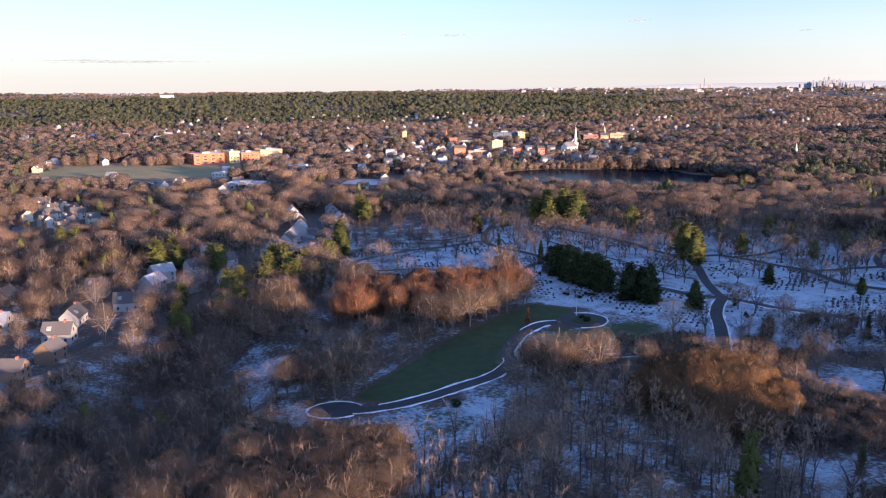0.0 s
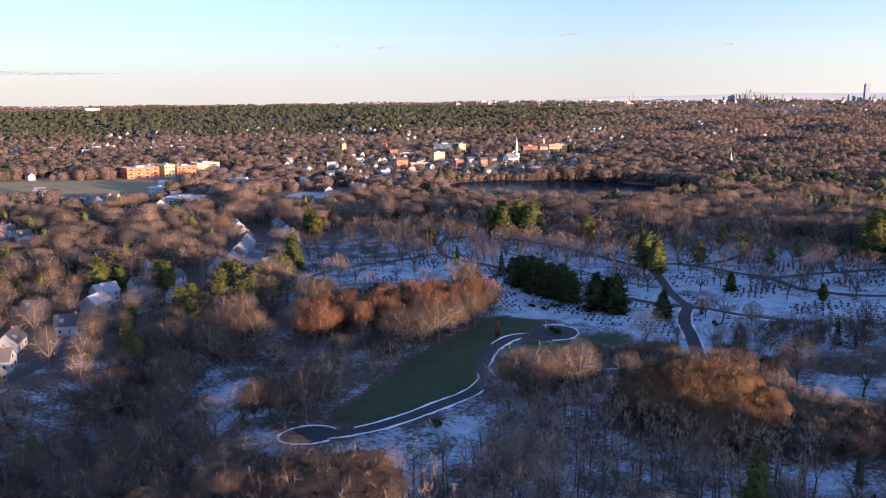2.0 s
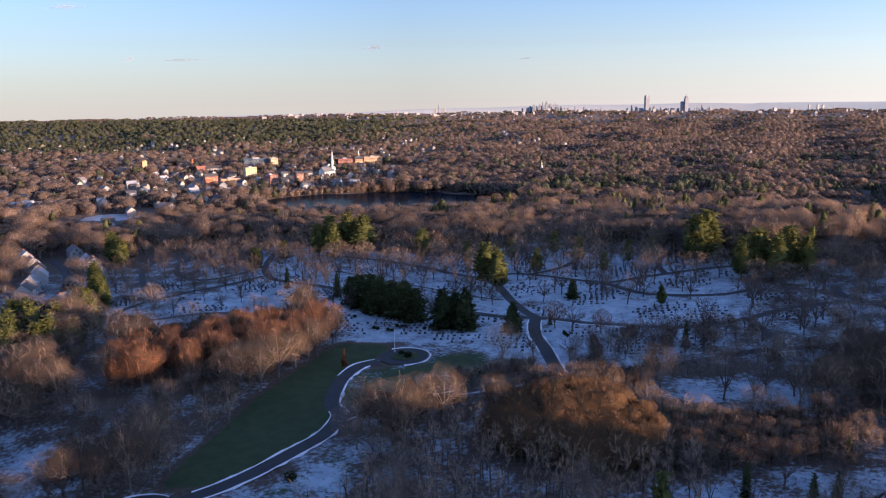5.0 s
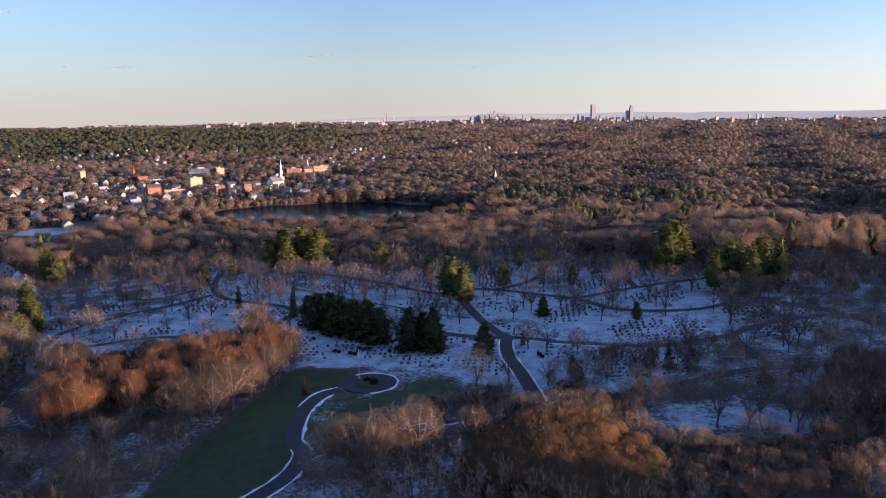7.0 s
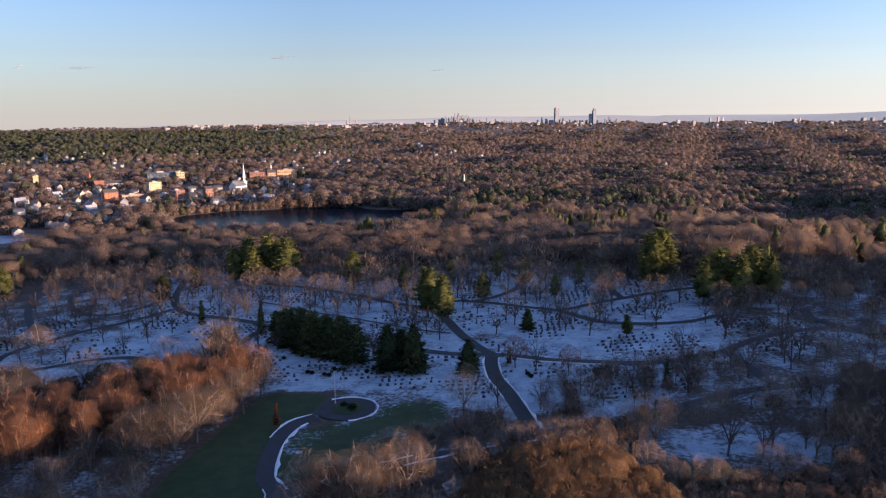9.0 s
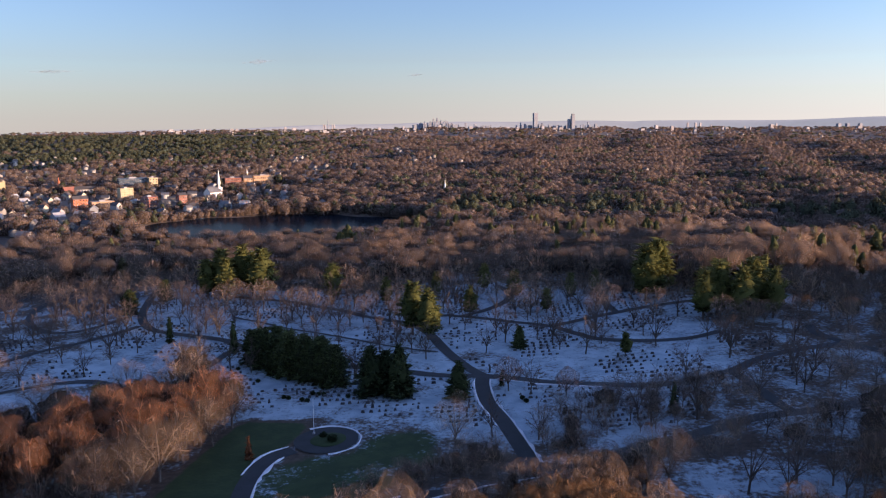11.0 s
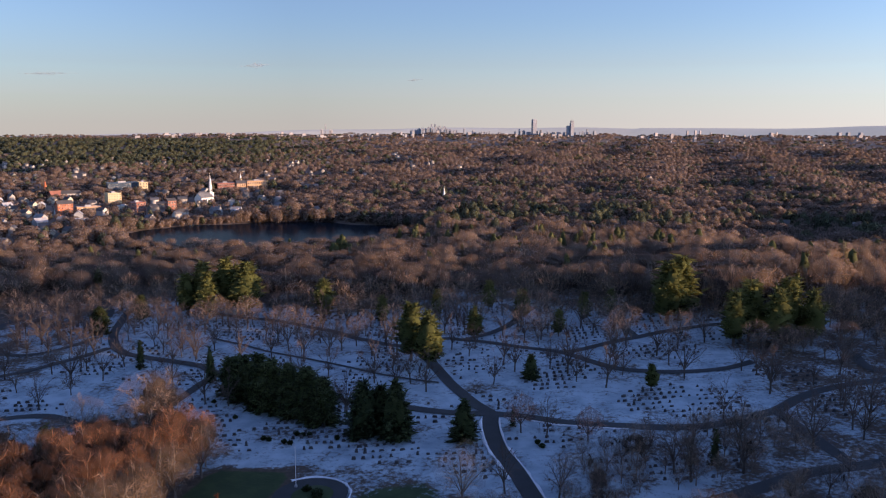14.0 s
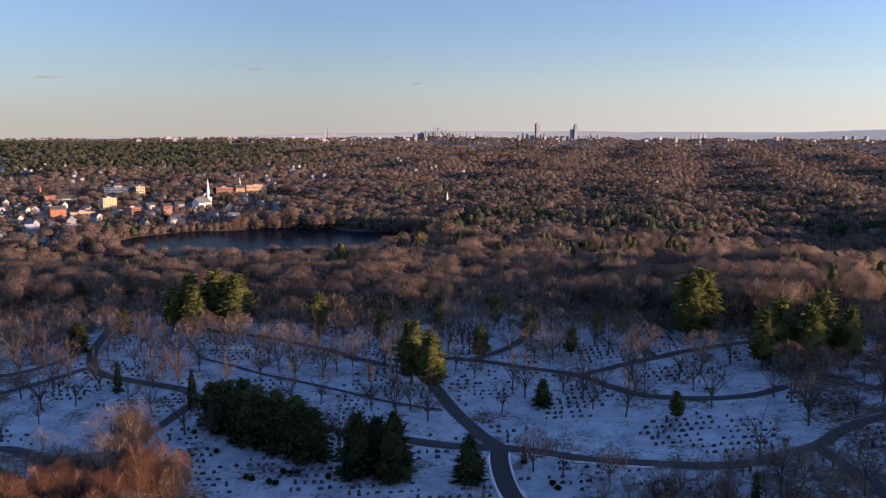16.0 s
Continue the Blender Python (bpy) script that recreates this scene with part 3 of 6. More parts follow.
def bare_frame(rng, form, limbs, boughs, twigs, fine, stout=1.0):
    """A leafless tree of unit height: triangles of its wood, and of its thin twigs."""
    wide = WIDE[form]
    fork_z = {"bare": 0.26, "red": 0.30, "tawny": 0.12, "pole": 0.42}[form]
    r = {"bare": 0.021, "red": 0.016, "tawny": 0.012, "pole": 0.018}[form] * stout
    fork = np.array([rng.normal() * 0.015, rng.normal() * 0.015, fork_z])
    wood = [tube((0, 0, -0.05), fork, r, r * 0.8, 5 if stout <= 1.0 else 4)]
    a = 2 * np.pi * (np.arange(limbs) + rng.uniform(0, 0.6, limbs)) / limbs
    out = wide * rng.uniform(0.62, 0.95, limbs)
    out[0] *= 0.2
    flat = np.stack([np.cos(a), np.sin(a), np.zeros(limbs)], 1)
    rise = (1 - fork_z) * (0.97 - (0.55 if form == "bare" else 0.42) * (out / wide) ** 2)
    base = np.repeat(fork[None], limbs, 0) - (0, 0, 1) * rng.uniform(0, 0.08, (limbs, 1))
    mid = base + flat * (out * 0.42)[:, None] + np.stack([0 * a, 0 * a, rise * 0.48], 1)
    turn = a + rng.normal(size=limbs) * 0.35
    tip = mid + np.stack([np.cos(turn) * out * 0.55, np.sin(turn) * out * 0.55, rise * 0.50], 1)
    wood += [sticks(base, mid, r * 0.60, r * 0.40), sticks(mid, tip, r * 0.40, r * 0.07)]
    m = limbs * boughs
    k = np.repeat(np.arange(limbs), boughs)
    u = rng.uniform(0.0, 1.7, m)[:, None]
    start = np.where(u < 1, mid[k] + (tip - mid)[k] * u * 0.9, base[k] + (mid - base)[k] * (0.45 + 0.75 * (u - 1)))
    heart = np.array([0, 0, 0.42])
    d = (start - heart) * 1.6 + rng.normal(size=(m, 3)) * 0.30 + (0, 0, 0.14 if form == "bare" else 0.25)
    d /= np.linalg.norm(d, axis=1)[:, None]
    ln = rng.uniform(0.12, 0.24, m)[:, None] * (0.75 if form in ("red", "pole") else 1.0)
    end = start + d * ln
    end[:, 2] = np.minimum(end[:, 2], 1.0)
    e = np.cross(d, rng.normal(size=(m, 3)))
    e *= r * 0.22 / np.linalg.norm(e, axis=1)[:, None]
    wood.append(np.stack([start - e, start + e, end], 1))
    q = m * twigs
    j = np.repeat(np.arange(m), twigs)
    p = start[j] + (end - start)[j] * rng.uniform(0.25, 1.0, (q, 1))
    td = d[j] + rng.normal(size=(q, 3)) * 0.55 + (0, 0, 0.15 if form == "bare" else 0.55)
    td /= np.linalg.norm(td, axis=1)[:, None]
    s = np.cross(td, rng.normal(size=(q, 3)))
    s *= fine / np.linalg.norm(s, axis=1)[:, None]
    tl = rng.uniform(0.06, 0.14, (q, 1))
    return np.concatenate(wood), np.stack([p - s, p + s, p + td * tl], 1)


def shell(rng, form, segs, rings, size=1.0, rough=1.0, low=0.30):
    """A lobed crown outline of unit height, as shared vertices and triangles."""
    if form in ("pine", "spire"):
        prof = np.array([(0.0, 1.0), (0.10, 0.86), (0.19, 0.66), (0.24, 0.45), (0.27, 0.27), (0.12, 0.12)])
        prof[:, 0] *= 0.6 if form == "spire" else 1.0
    else:
        prof = np.array([(0.0, 0.99), (0.17, 0.96), (0.30, 0.84), (0.36, 0.66), (0.33, 0.47), (0.20, low)])
        prof[:, 0] *= WIDE[form] / 0.36
        if form == "tawny":
            prof[:, 1] = prof[:, 1] * 1.15 - 0.16
    at = np.linspace(0, 5, rings + 1)
    rr, zz = np.interp(at, np.arange(6), prof[:, 0]), np.interp(at, np.arange(6), prof[:, 1])
    zz = 0.55 + (zz - 0.55) * (0.5 + 0.5 * size) if size < 1 else zz
    p1, p2, p3 = rng.random(3) * 6.3
    v, f = [(rng.normal() * 0.03, rng.normal() * 0.03, zz[0])], []
    jag = 0.22 if form in ("pine", "spire") else 0.10
    for k in range(1, rings + 1):
        for i in range(segs):
            a = 2 * math.pi * (i + 0.5 * (k % 2)) / segs
            lobe = 1 + rough * (0.15 * math.sin(3 * a + p1 + 2 * zz[k]) + 0.11 * math.sin(5 * a + p2 - 5 * zz[k]) + jag * rng.normal())
            v.append((rr[k] * size * lobe * math.cos(a), rr[k] * size * lobe * math.sin(a), min(1.0, zz[k] + rough * (0.05 * math.sin(2 * a + p3) + 0.025 * rng.normal()))))
    for i in range(segs):
        f.append((0, 1 + i, 1 + (i + 1) % segs))
    for k in range(rings - 1):
        for i in range(segs):
            a, b = 1 + k * segs + i, 1 + k * segs + (i + 1) % segs
            f += [(a, a + segs, b), (b, a + segs, b + segs)] if k % 2 == 0 else [(a, a + segs, b + segs), (a, b + segs, b)]
    return np.array(v), np.array(f)


def boughs_of(rng, form, whorls, arms, tufts):
    """An evergreen of unit height: layered pads of needles with tufts at their rims, as vertices, triangles and looseness."""
    low = {"pine": 0.16, "yew": 0.02, "spire": 0.04, "conifer": 0.05}[form]
    slim = {"pine": 0.25, "yew": 0.36, "spire": 0.17, "conifer": 0.27}[form]
    v, f, loose, tv = [], [], [], []
    count = 0
    for w in range(whorls):
        u = (w + rng.uniform(-0.2, 0.2)) / whorls
        u = min(max(u, 0.0), 0.97)
        body = {"pine": (1 - u) ** 0.55 * (0.55 + 0.45 * min(1, u * 3.5)), "yew": (1 - u ** 2.4) ** 0.6, "spire": (1 - u) ** 0.9, "conifer": (1 - u ** 1.6) ** 0.8}[form] + 0.03
        z = low + (0.94 - low) * u
        k = max(3, round(arms * (0.45 + 0.55 * body)))
        for i in range(k):
            a = 2 * math.pi * (i + rng.uniform(-0.3, 0.3)) / k + w * 2.4
            reach = slim * body * rng.uniform(0.62, 1.12) * (rng.uniform(0.7, 1.15) if form == "pine" else 1.0)
            long_, broad, thick = reach * rng.uniform(0.42, 0.60), 1.15 * reach / max(k, 4) * 2.6 * rng.uniform(0.8, 1.25), 0.045 * rng.uniform(0.8, 1.5) * (1.3 if form in ("yew", "conifer") else 1.0)
            c = np.array([math.cos(a), math.sin(a), 0])
            side = np.array([-c[1], c[0], 0])
            lift = rng.uniform(-0.02, 0.25) if form == "pine" else rng.uniform(-0.25, 0.1)
            mid = c * (reach - long_) + (0, 0, z + lift * reach * 0.5)
            ring = []
            for q in range(6):
                t = q * math.pi / 3
                ring.append(mid + (c + (0, 0, lift)) * long_ * math.cos(t) * rng.uniform(0.8, 1.2) + side * broad * 0.5 * math.sin(t) * rng.uniform(0.75, 1.25) + (0, 0, 0.012 * rng.normal()))
            v += ring + [mid + (0, 0, thick), mid - (0, 0, thick * 0.7)]
            for q in range(6):
                f += [(count + q, count + (q + 1) % 6, count + 6), (count + (q + 1) % 6, count + q, count + 7)]
            loose += [1.0] * 6 + [0.25, 0.25]
            count += 8
            for _ in range(tufts):
                t = rng.uniform(-1.9, 1.9)
                p = mid + c * long_ * 0.75 * math.cos(t) + side * broad * 0.4 * math.sin(t) + (0, 0, rng.uniform(-0.3, 0.8) * thick)
                d = c * math.cos(t) + side * math.sin(t) + rng.normal(size=3) * 0.35 + (0, 0, 0.25)
                e = np.cross(d, rng.normal(size=3))
                e *= 0.016 / np.linalg.norm(e)
                tv.append((p - e, p + e, p + d * rng.uniform(0.04, 0.085)))
    v, f = np.array(v), np.array(f)
    if tv:
        t = np.array(tv).reshape(-1, 3)
        f = np.concatenate([f, np.arange(len(t)).reshape(-1, 3) + len(v)])
        v = np.concatenate([v, t])
        loose += [0.0] * len(t)
    v[:, 2] = np.clip(v[:, 2], 0.01, 1.0)
    return v, f, np.array(loose)


def gather(*pieces):
    """Joins (vertices, triangles, looseness)."""
    vs, fs, ls, n = [], [], [], 0
    for v, f, q in pieces:
        vs.append(v)
        fs.append(f + n)
        ls.append(np.full(len(v), q) if np.isscalar(q) else q)
        n += len(v)
    return np.concatenate(vs), np.concatenate(fs), np.concatenate(ls)


def loose_tris(tris):
    return tris.reshape(-1, 3), np.arange(3 * len(tris)).reshape(-1, 3), 0.0


def tree_shape(rng, form, detail):
    """Crown (vertices, triangles, looseness) and wood (triangles or None) of a tree of unit height. detail: 3 near to 0 far."""
    if form in BROAD:
        if detail == 3:
            limbs, boughs, twigs = {"bare": (6, 5, 7), "red": (4, 4, 9), "tawny": (5, 5, 11), "pole": (3, 5, 9)}[form]
            wood, fine = bare_frame(rng, form, limbs, boughs, twigs, 0.0036)
            veils = [] if form == "pole" else [(*shell(rng, form, 8, 5, 0.97), 1.0), (*shell(rng, form, 6, 3, 0.7), 1.0)]
            return gather(*veils, loose_tris(fine)), wood
        if detail == 2:
            wood, twigs = bare_frame(rng, form, 5, 4, 4, 0.0055, 1.1)
            return gather((*shell(rng, form, 8, 5), 1.0), (*shell(rng, form, 6, 3, 0.7), 1.0), loose_tris(twigs)), wood
        if detail == 1:
            return gather((*shell(rng, form, 7, 4, low=0.05), 1.0)), None
        return gather((*shell(rng, form, 6, 3, low=0.05), 1.0)), None
    if detail >= 2:
        v, f, q = boughs_of(rng, form, 9 if detail == 3 else 6, 6 if detail == 3 else 5, 2 if detail == 3 else 0)
        core = shell(rng, form, 6, 4, 0.6)
        return gather((v, f, q), (*core, 0.0)), tube((0, 0, -0.05), (0, 0, 0.6), 0.016, 0.008, 4)
    return gather((*shell(rng, form, 7 if detail else 5, 4 if detail else 3), 1.0)), None


def tri_mesh(name, tris, material, parent=None, tint=None):
    n = len(tris)
    return mesh_object(name, tris.reshape(-1, 3), np.arange(3 * n).reshape(n, 3), material, parent, None if tint is None else np.repeat(tint, 3))


def make_tree(rng, kind, h, name, label, category, crown_material, group, limbs=7, boughs=6, twigs=14, arms=8, whorls=14):
    """One tree with a trunk and a crown of its own."""
    root = new(name)
    if kind in BROAD:
        wood, fine = bare_frame(rng, kind, limbs, boughs, twigs, 0.0026 if name == "bare_tree" else 0.0045)
        tri_mesh("trunk", wood * h, M_BARK, root)
        crown = gather(loose_tris(fine)) if name == "bare_tree" else gather(loose_tris(fine), (*shell(rng, kind, 10, 5, 0.9), 1.0))
    else:
        tri_mesh("trunk", tube((0, 0, -0.05 * h), (0, 0, 0.92 * h), 0.018 * h, 0.003 * h, 6), M_BARK, root)
        crown = gather(boughs_of(rng, kind, whorls, arms, 4), (*shell(rng, "spire" if kind == "spire" else "pine", 7, 5, 0.55), 0.0))
    v, f, q = crown
    mesh_object("crown", v * h, f, crown_material, root, np.full(len(v), rng.uniform(0.3, 0.7)), kind in BROAD, q)
    return tagged(root, label, category, group)


def scatter(rng, x0, x1, y0, y1, step, loose=0.45):
    xs, ys = np.meshgrid(np.arange(x0, x1, step), np.arange(y0, y1, step))
    x = xs.ravel() + rng.uniform(-loose, loose, xs.size) * step
    y = ys.ravel() + rng.uniform(-loose, loose, xs.size) * step
    return x, y


def woods(name, label, rng, x, y, heights, kinds, detail, spread=1.0):
    """A stretch of woods as sheets of crowns and of trunks, from a few tree shapes turned and scaled."""
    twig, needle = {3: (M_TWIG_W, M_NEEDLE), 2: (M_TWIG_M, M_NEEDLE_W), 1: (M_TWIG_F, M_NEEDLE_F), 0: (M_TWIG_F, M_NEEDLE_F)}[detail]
    for kind, material in (("bare", twig), ("pole", twig), ("red", M_TWIG_RED), ("tawny", M_TWIG_TAWNY), ("pine", needle), ("spire", needle)):
        sel = np.nonzero(kinds == kind)[0]
        if not len(sel):
            continue
        cv, cf, cq, ct, wv, wt, seen = [], [], [], [], [], [], 0
        variants = 12 if detail > 1 else 9
        pick = rng.integers(0, variants, len(sel))
        for k in range(variants):
            s = sel[pick == k]
            (v, f, q), wood = tree_shape(rng, kind, detail)
            if not len(s):
                continue
            a, h = rng.random(len(s)) * 2 * np.pi, heights[s]
            flat = h * rng.uniform(0.85, 1.2, len(s)) * spread * (1.35 if kind == "pine" and not detail else 1.0)
            tint = np.clip(rng.normal(0.5, 0.24, len(s)), 0, 1)
            base = np.stack([x[s], y[s], ground(x[s], y[s])], 1)

            def spread_out(p):
                px = p[None, :, 0] * np.cos(a)[:, None] - p[None, :, 1] * np.sin(a)[:, None]
                py = p[None, :, 0] * np.sin(a)[:, None] + p[None, :, 1] * np.cos(a)[:, None]
                return np.stack([px * flat[:, None], py * flat[:, None], np.repeat(p[None, :, 2], len(s), 0) * h[:, None]], -1) + base[:, None, :]

            cv.append(spread_out(v).reshape(-1, 3))
            cf.append((f[None] + (np.arange(len(s)) * len(v) + seen)[:, None, None]).reshape(-1, 3))
            cq.append(np.tile(q, len(s)))
            ct.append(np.repeat(tint, len(v)))
            seen += len(s) * len(v)
            if wood is not None:
                wv.append(spread_out(wood.reshape(-1, 3)).reshape(-1, 3, 3))
                wt.append(np.repeat(tint, len(wood)))
        word = {"bare": "bare", "pole": "slender", "red": "reddish", "tawny": "tawny", "pine": "pine", "spire": "spruce"}[kind]
        tagged(mesh_object(f"{name}_{word}_crowns", np.concatenate(cv), np.concatenate(cf), material, None, np.concatenate(ct), kind in BROAD or detail < 2, np.concatenate(cq)),
               f"{label}, {word} crowns", "woods", kind="stuff")
        if wv:
            tagged(tri_mesh(f"{name}_{word}_trunks", np.concatenate(wv), M_BARK if kind == "pole" else M_BARK_W, None, np.concatenate(wt)), f"{label}, grey-brown trunks of {word} trees", "woods", kind="stuff")


CLEAR = [HOLLOW_LAWN, LAWN, LAWN_2, SNOW_SLOPE, SNOW_HOLLOW, SNOW_LEFT, PLAYING_FIELD, BOG, CEMETERY, SNOW_RIGHT]
HOUSE_SPOTS = []      # filled below, before the woods grow round them


def free_of(x, y, margin=3.5):
    ok = (road_gap(x, y) > margin + 1.5) & (road_gap(x, np.asarray(y) + 6.5) > 6.0)
    ok &= in_ellipse(x, y, (-101, 30), (23, 19)) > 1
    for back in (11.0, 17.0, 23.0):
        ok &= (road_gap(x, np.asarray(y) + back) > 5.0) | (np.asarray(x) < 60) | (np.asarray(y) > 190)
    ok &= (in_ellipse(x, y, (-690, 715), (75, 90)) > 1) & (in_ellipse(x, y, (-412, 572), (52, 48)) > 1)
    for p in CLEAR:
        ok &= ~inside(x, y, p)
    ok &= in_ellipse(x, y, LAKE_C, LAKE_R) > 1.05
    ok &= in_ellipse(x, y, POND_C, POND_R) > 1.1
    ok &= in_ellipse(x, y, ISLAND_C, (14, 12)) > 1
    for hx, hy, hr in HOUSE_SPOTS:
        ok &= (x - hx) ** 2 + (y - hy) ** 2 > hr * hr
    return ok


def in_view(x, y, wide=1.0):
    """Within the sweep of country that the flight looks over, or close to its right, where the low sun comes from."""
    a = np.degrees(np.arctan2(x, y + 190))
    return (a > -60 * wide) & (a < 38 * wide)


# ---- buildings ----
def gable_bm(w, d, eaves, ridge):
    """House walls with two gable ends (along x)."""
    bm = bmesh.new()
    x, y = w / 2, d / 2
    v = [bm.verts.new(c) for c in ((-x, -y, -1), (x, -y, -1), (x, y, -1), (-x, y, -1), (-x, -y, eaves), (x, -y, eaves), (x, y, eaves), (-x, y, eaves),
                                   (-x, 0, ridge), (x, 0, ridge))]
    for f in ((0, 1, 5, 4), (2, 3, 7, 6), (1, 2, 6, 9, 5), (3, 0, 4, 8, 7), (4, 5, 9, 8), (6, 7, 8, 9)):
        bm.faces.new([v[i] for i in f])
    return bm


def roof_bm(w, d, eaves, ridge, over=0.4, thick=0.25):
    """Two roof slopes with an overhang, a little above the walls."""
    bm = bmesh.new()
    x, y = w / 2 + over, d / 2 + over
    drop = (ridge - eaves) / (d / 2) * over
    prof = [(-y, eaves - drop + 0.05), (0, ridge + 0.08), (y, eaves - drop + 0.05), (y, eaves - drop + 0.05 + thick), (0, ridge + 0.08 + thick), (-y, eaves - drop + 0.05 + thick)]
    ends = [[bm.verts.new((sx, py, pz)) for py, pz in prof] for sx in (-x, x)]
    for i in range(6):
        bm.faces.new((ends[0][i], ends[0][(i + 1) % 6], ends[1][(i + 1) % 6], ends[1][i]))
    for e, f in ((ends[0], 1), (ends[1], -1)):
        bm.faces.new([e[i] for i in (0, 1, 4, 5)][::f])
        bm.faces.new([e[i] for i in (1, 2, 3, 4)][::f])
    return bm


def window_set(root, spots, w=1.0, h=1.5, mat_=None):
    """Windows at (x, y, z, side): each a frame with a pane, sharing meshes. side: 0 front (-y), 1 right, 2 back, 3 left."""
    first = None
    for x, y, z, side in spots:
        if first is None:
            f = part("window", box_bm(-w / 2 - 0.12, -0.06, -0.12, w / 2 + 0.12, 0.06, h + 0.12), M_WHITE, root)
            p = part("pane", box_bm(-w / 2, -0.10, 0, w / 2, 0.0, h), mat_ or M_GLASS, f)
            first = (f, p)
        else:
            f = new("window", first[0].data)
            f.parent = root
            p = new("pane", first[1].data)
            p.parent = f
        f.matrix_local = pose(x, y, z, 0, 0, 90 * side)


def make_house(w, d, eaves, ridge, wall, roof, label, dormer=False):
    root = new("house")
    part("wall", gable_bm(w, d, eaves, ridge), wall, root)
    part("roof", roof_bm(w, d, eaves, ridge), roof, root)
    part("chimney", box_bm(w * 0.2, -0.5, eaves, w * 0.2 + 0.9, 0.5, ridge + 1.1), M_BRICK, root)
    part("door", box_bm(-0.5, -d / 2 - 0.06, 0, 0.5, -d / 2 + 0.05, 2.1), M_CLAP_B, root)
    spots = []
    for lvl in range(2 if eaves > 4.4 else 1):
        z = 0.9 + 2.7 * lvl
        spots += [(-w * 0.33, -d / 2, z, 0), (w * 0.33, -d / 2, z, 0), (w / 2, -d * 0.22, z, 1), (w / 2, d * 0.22, z, 1)]
    spots.append((w / 2, 0, eaves + 0.3, 1))
    first = None
    for x, y, z, side in spots:
        f = new("window", first.data) if first else part("window", box_bm(-0.5, -0.06, 0, 0.5, 0.06, 1.4), M_GLASS, root)
        first, f.parent = first or f, root
        f.matrix_local = pose(x, y, z, 0, 0, 90 * side)
    if dormer:
        part("dormer", gable_bm(1.8, 2.6, eaves + 1.6, eaves + 2.5), wall, root).matrix_local = pose(-w * 0.25, -d * 0.22, 0.4)
    part("porch", box_bm(-1.6, -d / 2 - 1.8, -0.5, 1.6, -d / 2, 0.25), M_FLATROOF, root)
    return tagged(root, label, "house", "houses of the town")


HOUSES = [
    make_house(11, 8.5, 5.6, 9.0, M_CLAP_W, M_ROOF, "white clapboard house with dark shingle gable roof"),
    make_house(10, 8, 5.4, 8.8, M_CLAP_C, M_ROOF, "cream clapboard house with dark gable roof", True),
    make_house(9, 8, 3.4, 7.2, M_CLAP_W, M_ROOF_S, "small white cape house with snow-dusted roof", True),
    make_house(12, 9, 5.8, 9.6, M_CLAP_G, M_ROOF_S, "large grey clapboard house with snow-dusted roof"),
    make_house(10, 8, 5.2, 8.6, M_CLAP_B, M_ROOF, "brown shingled house with dark gable roof"),
    # a white house whose shade is put into grey wall colour
    make_house(12, 8.5, 4.2, 8.4, M_CLAP_G, M_ROOF, "white cape house with dormers in a dark shingle roof, greyed for shade", True),
]


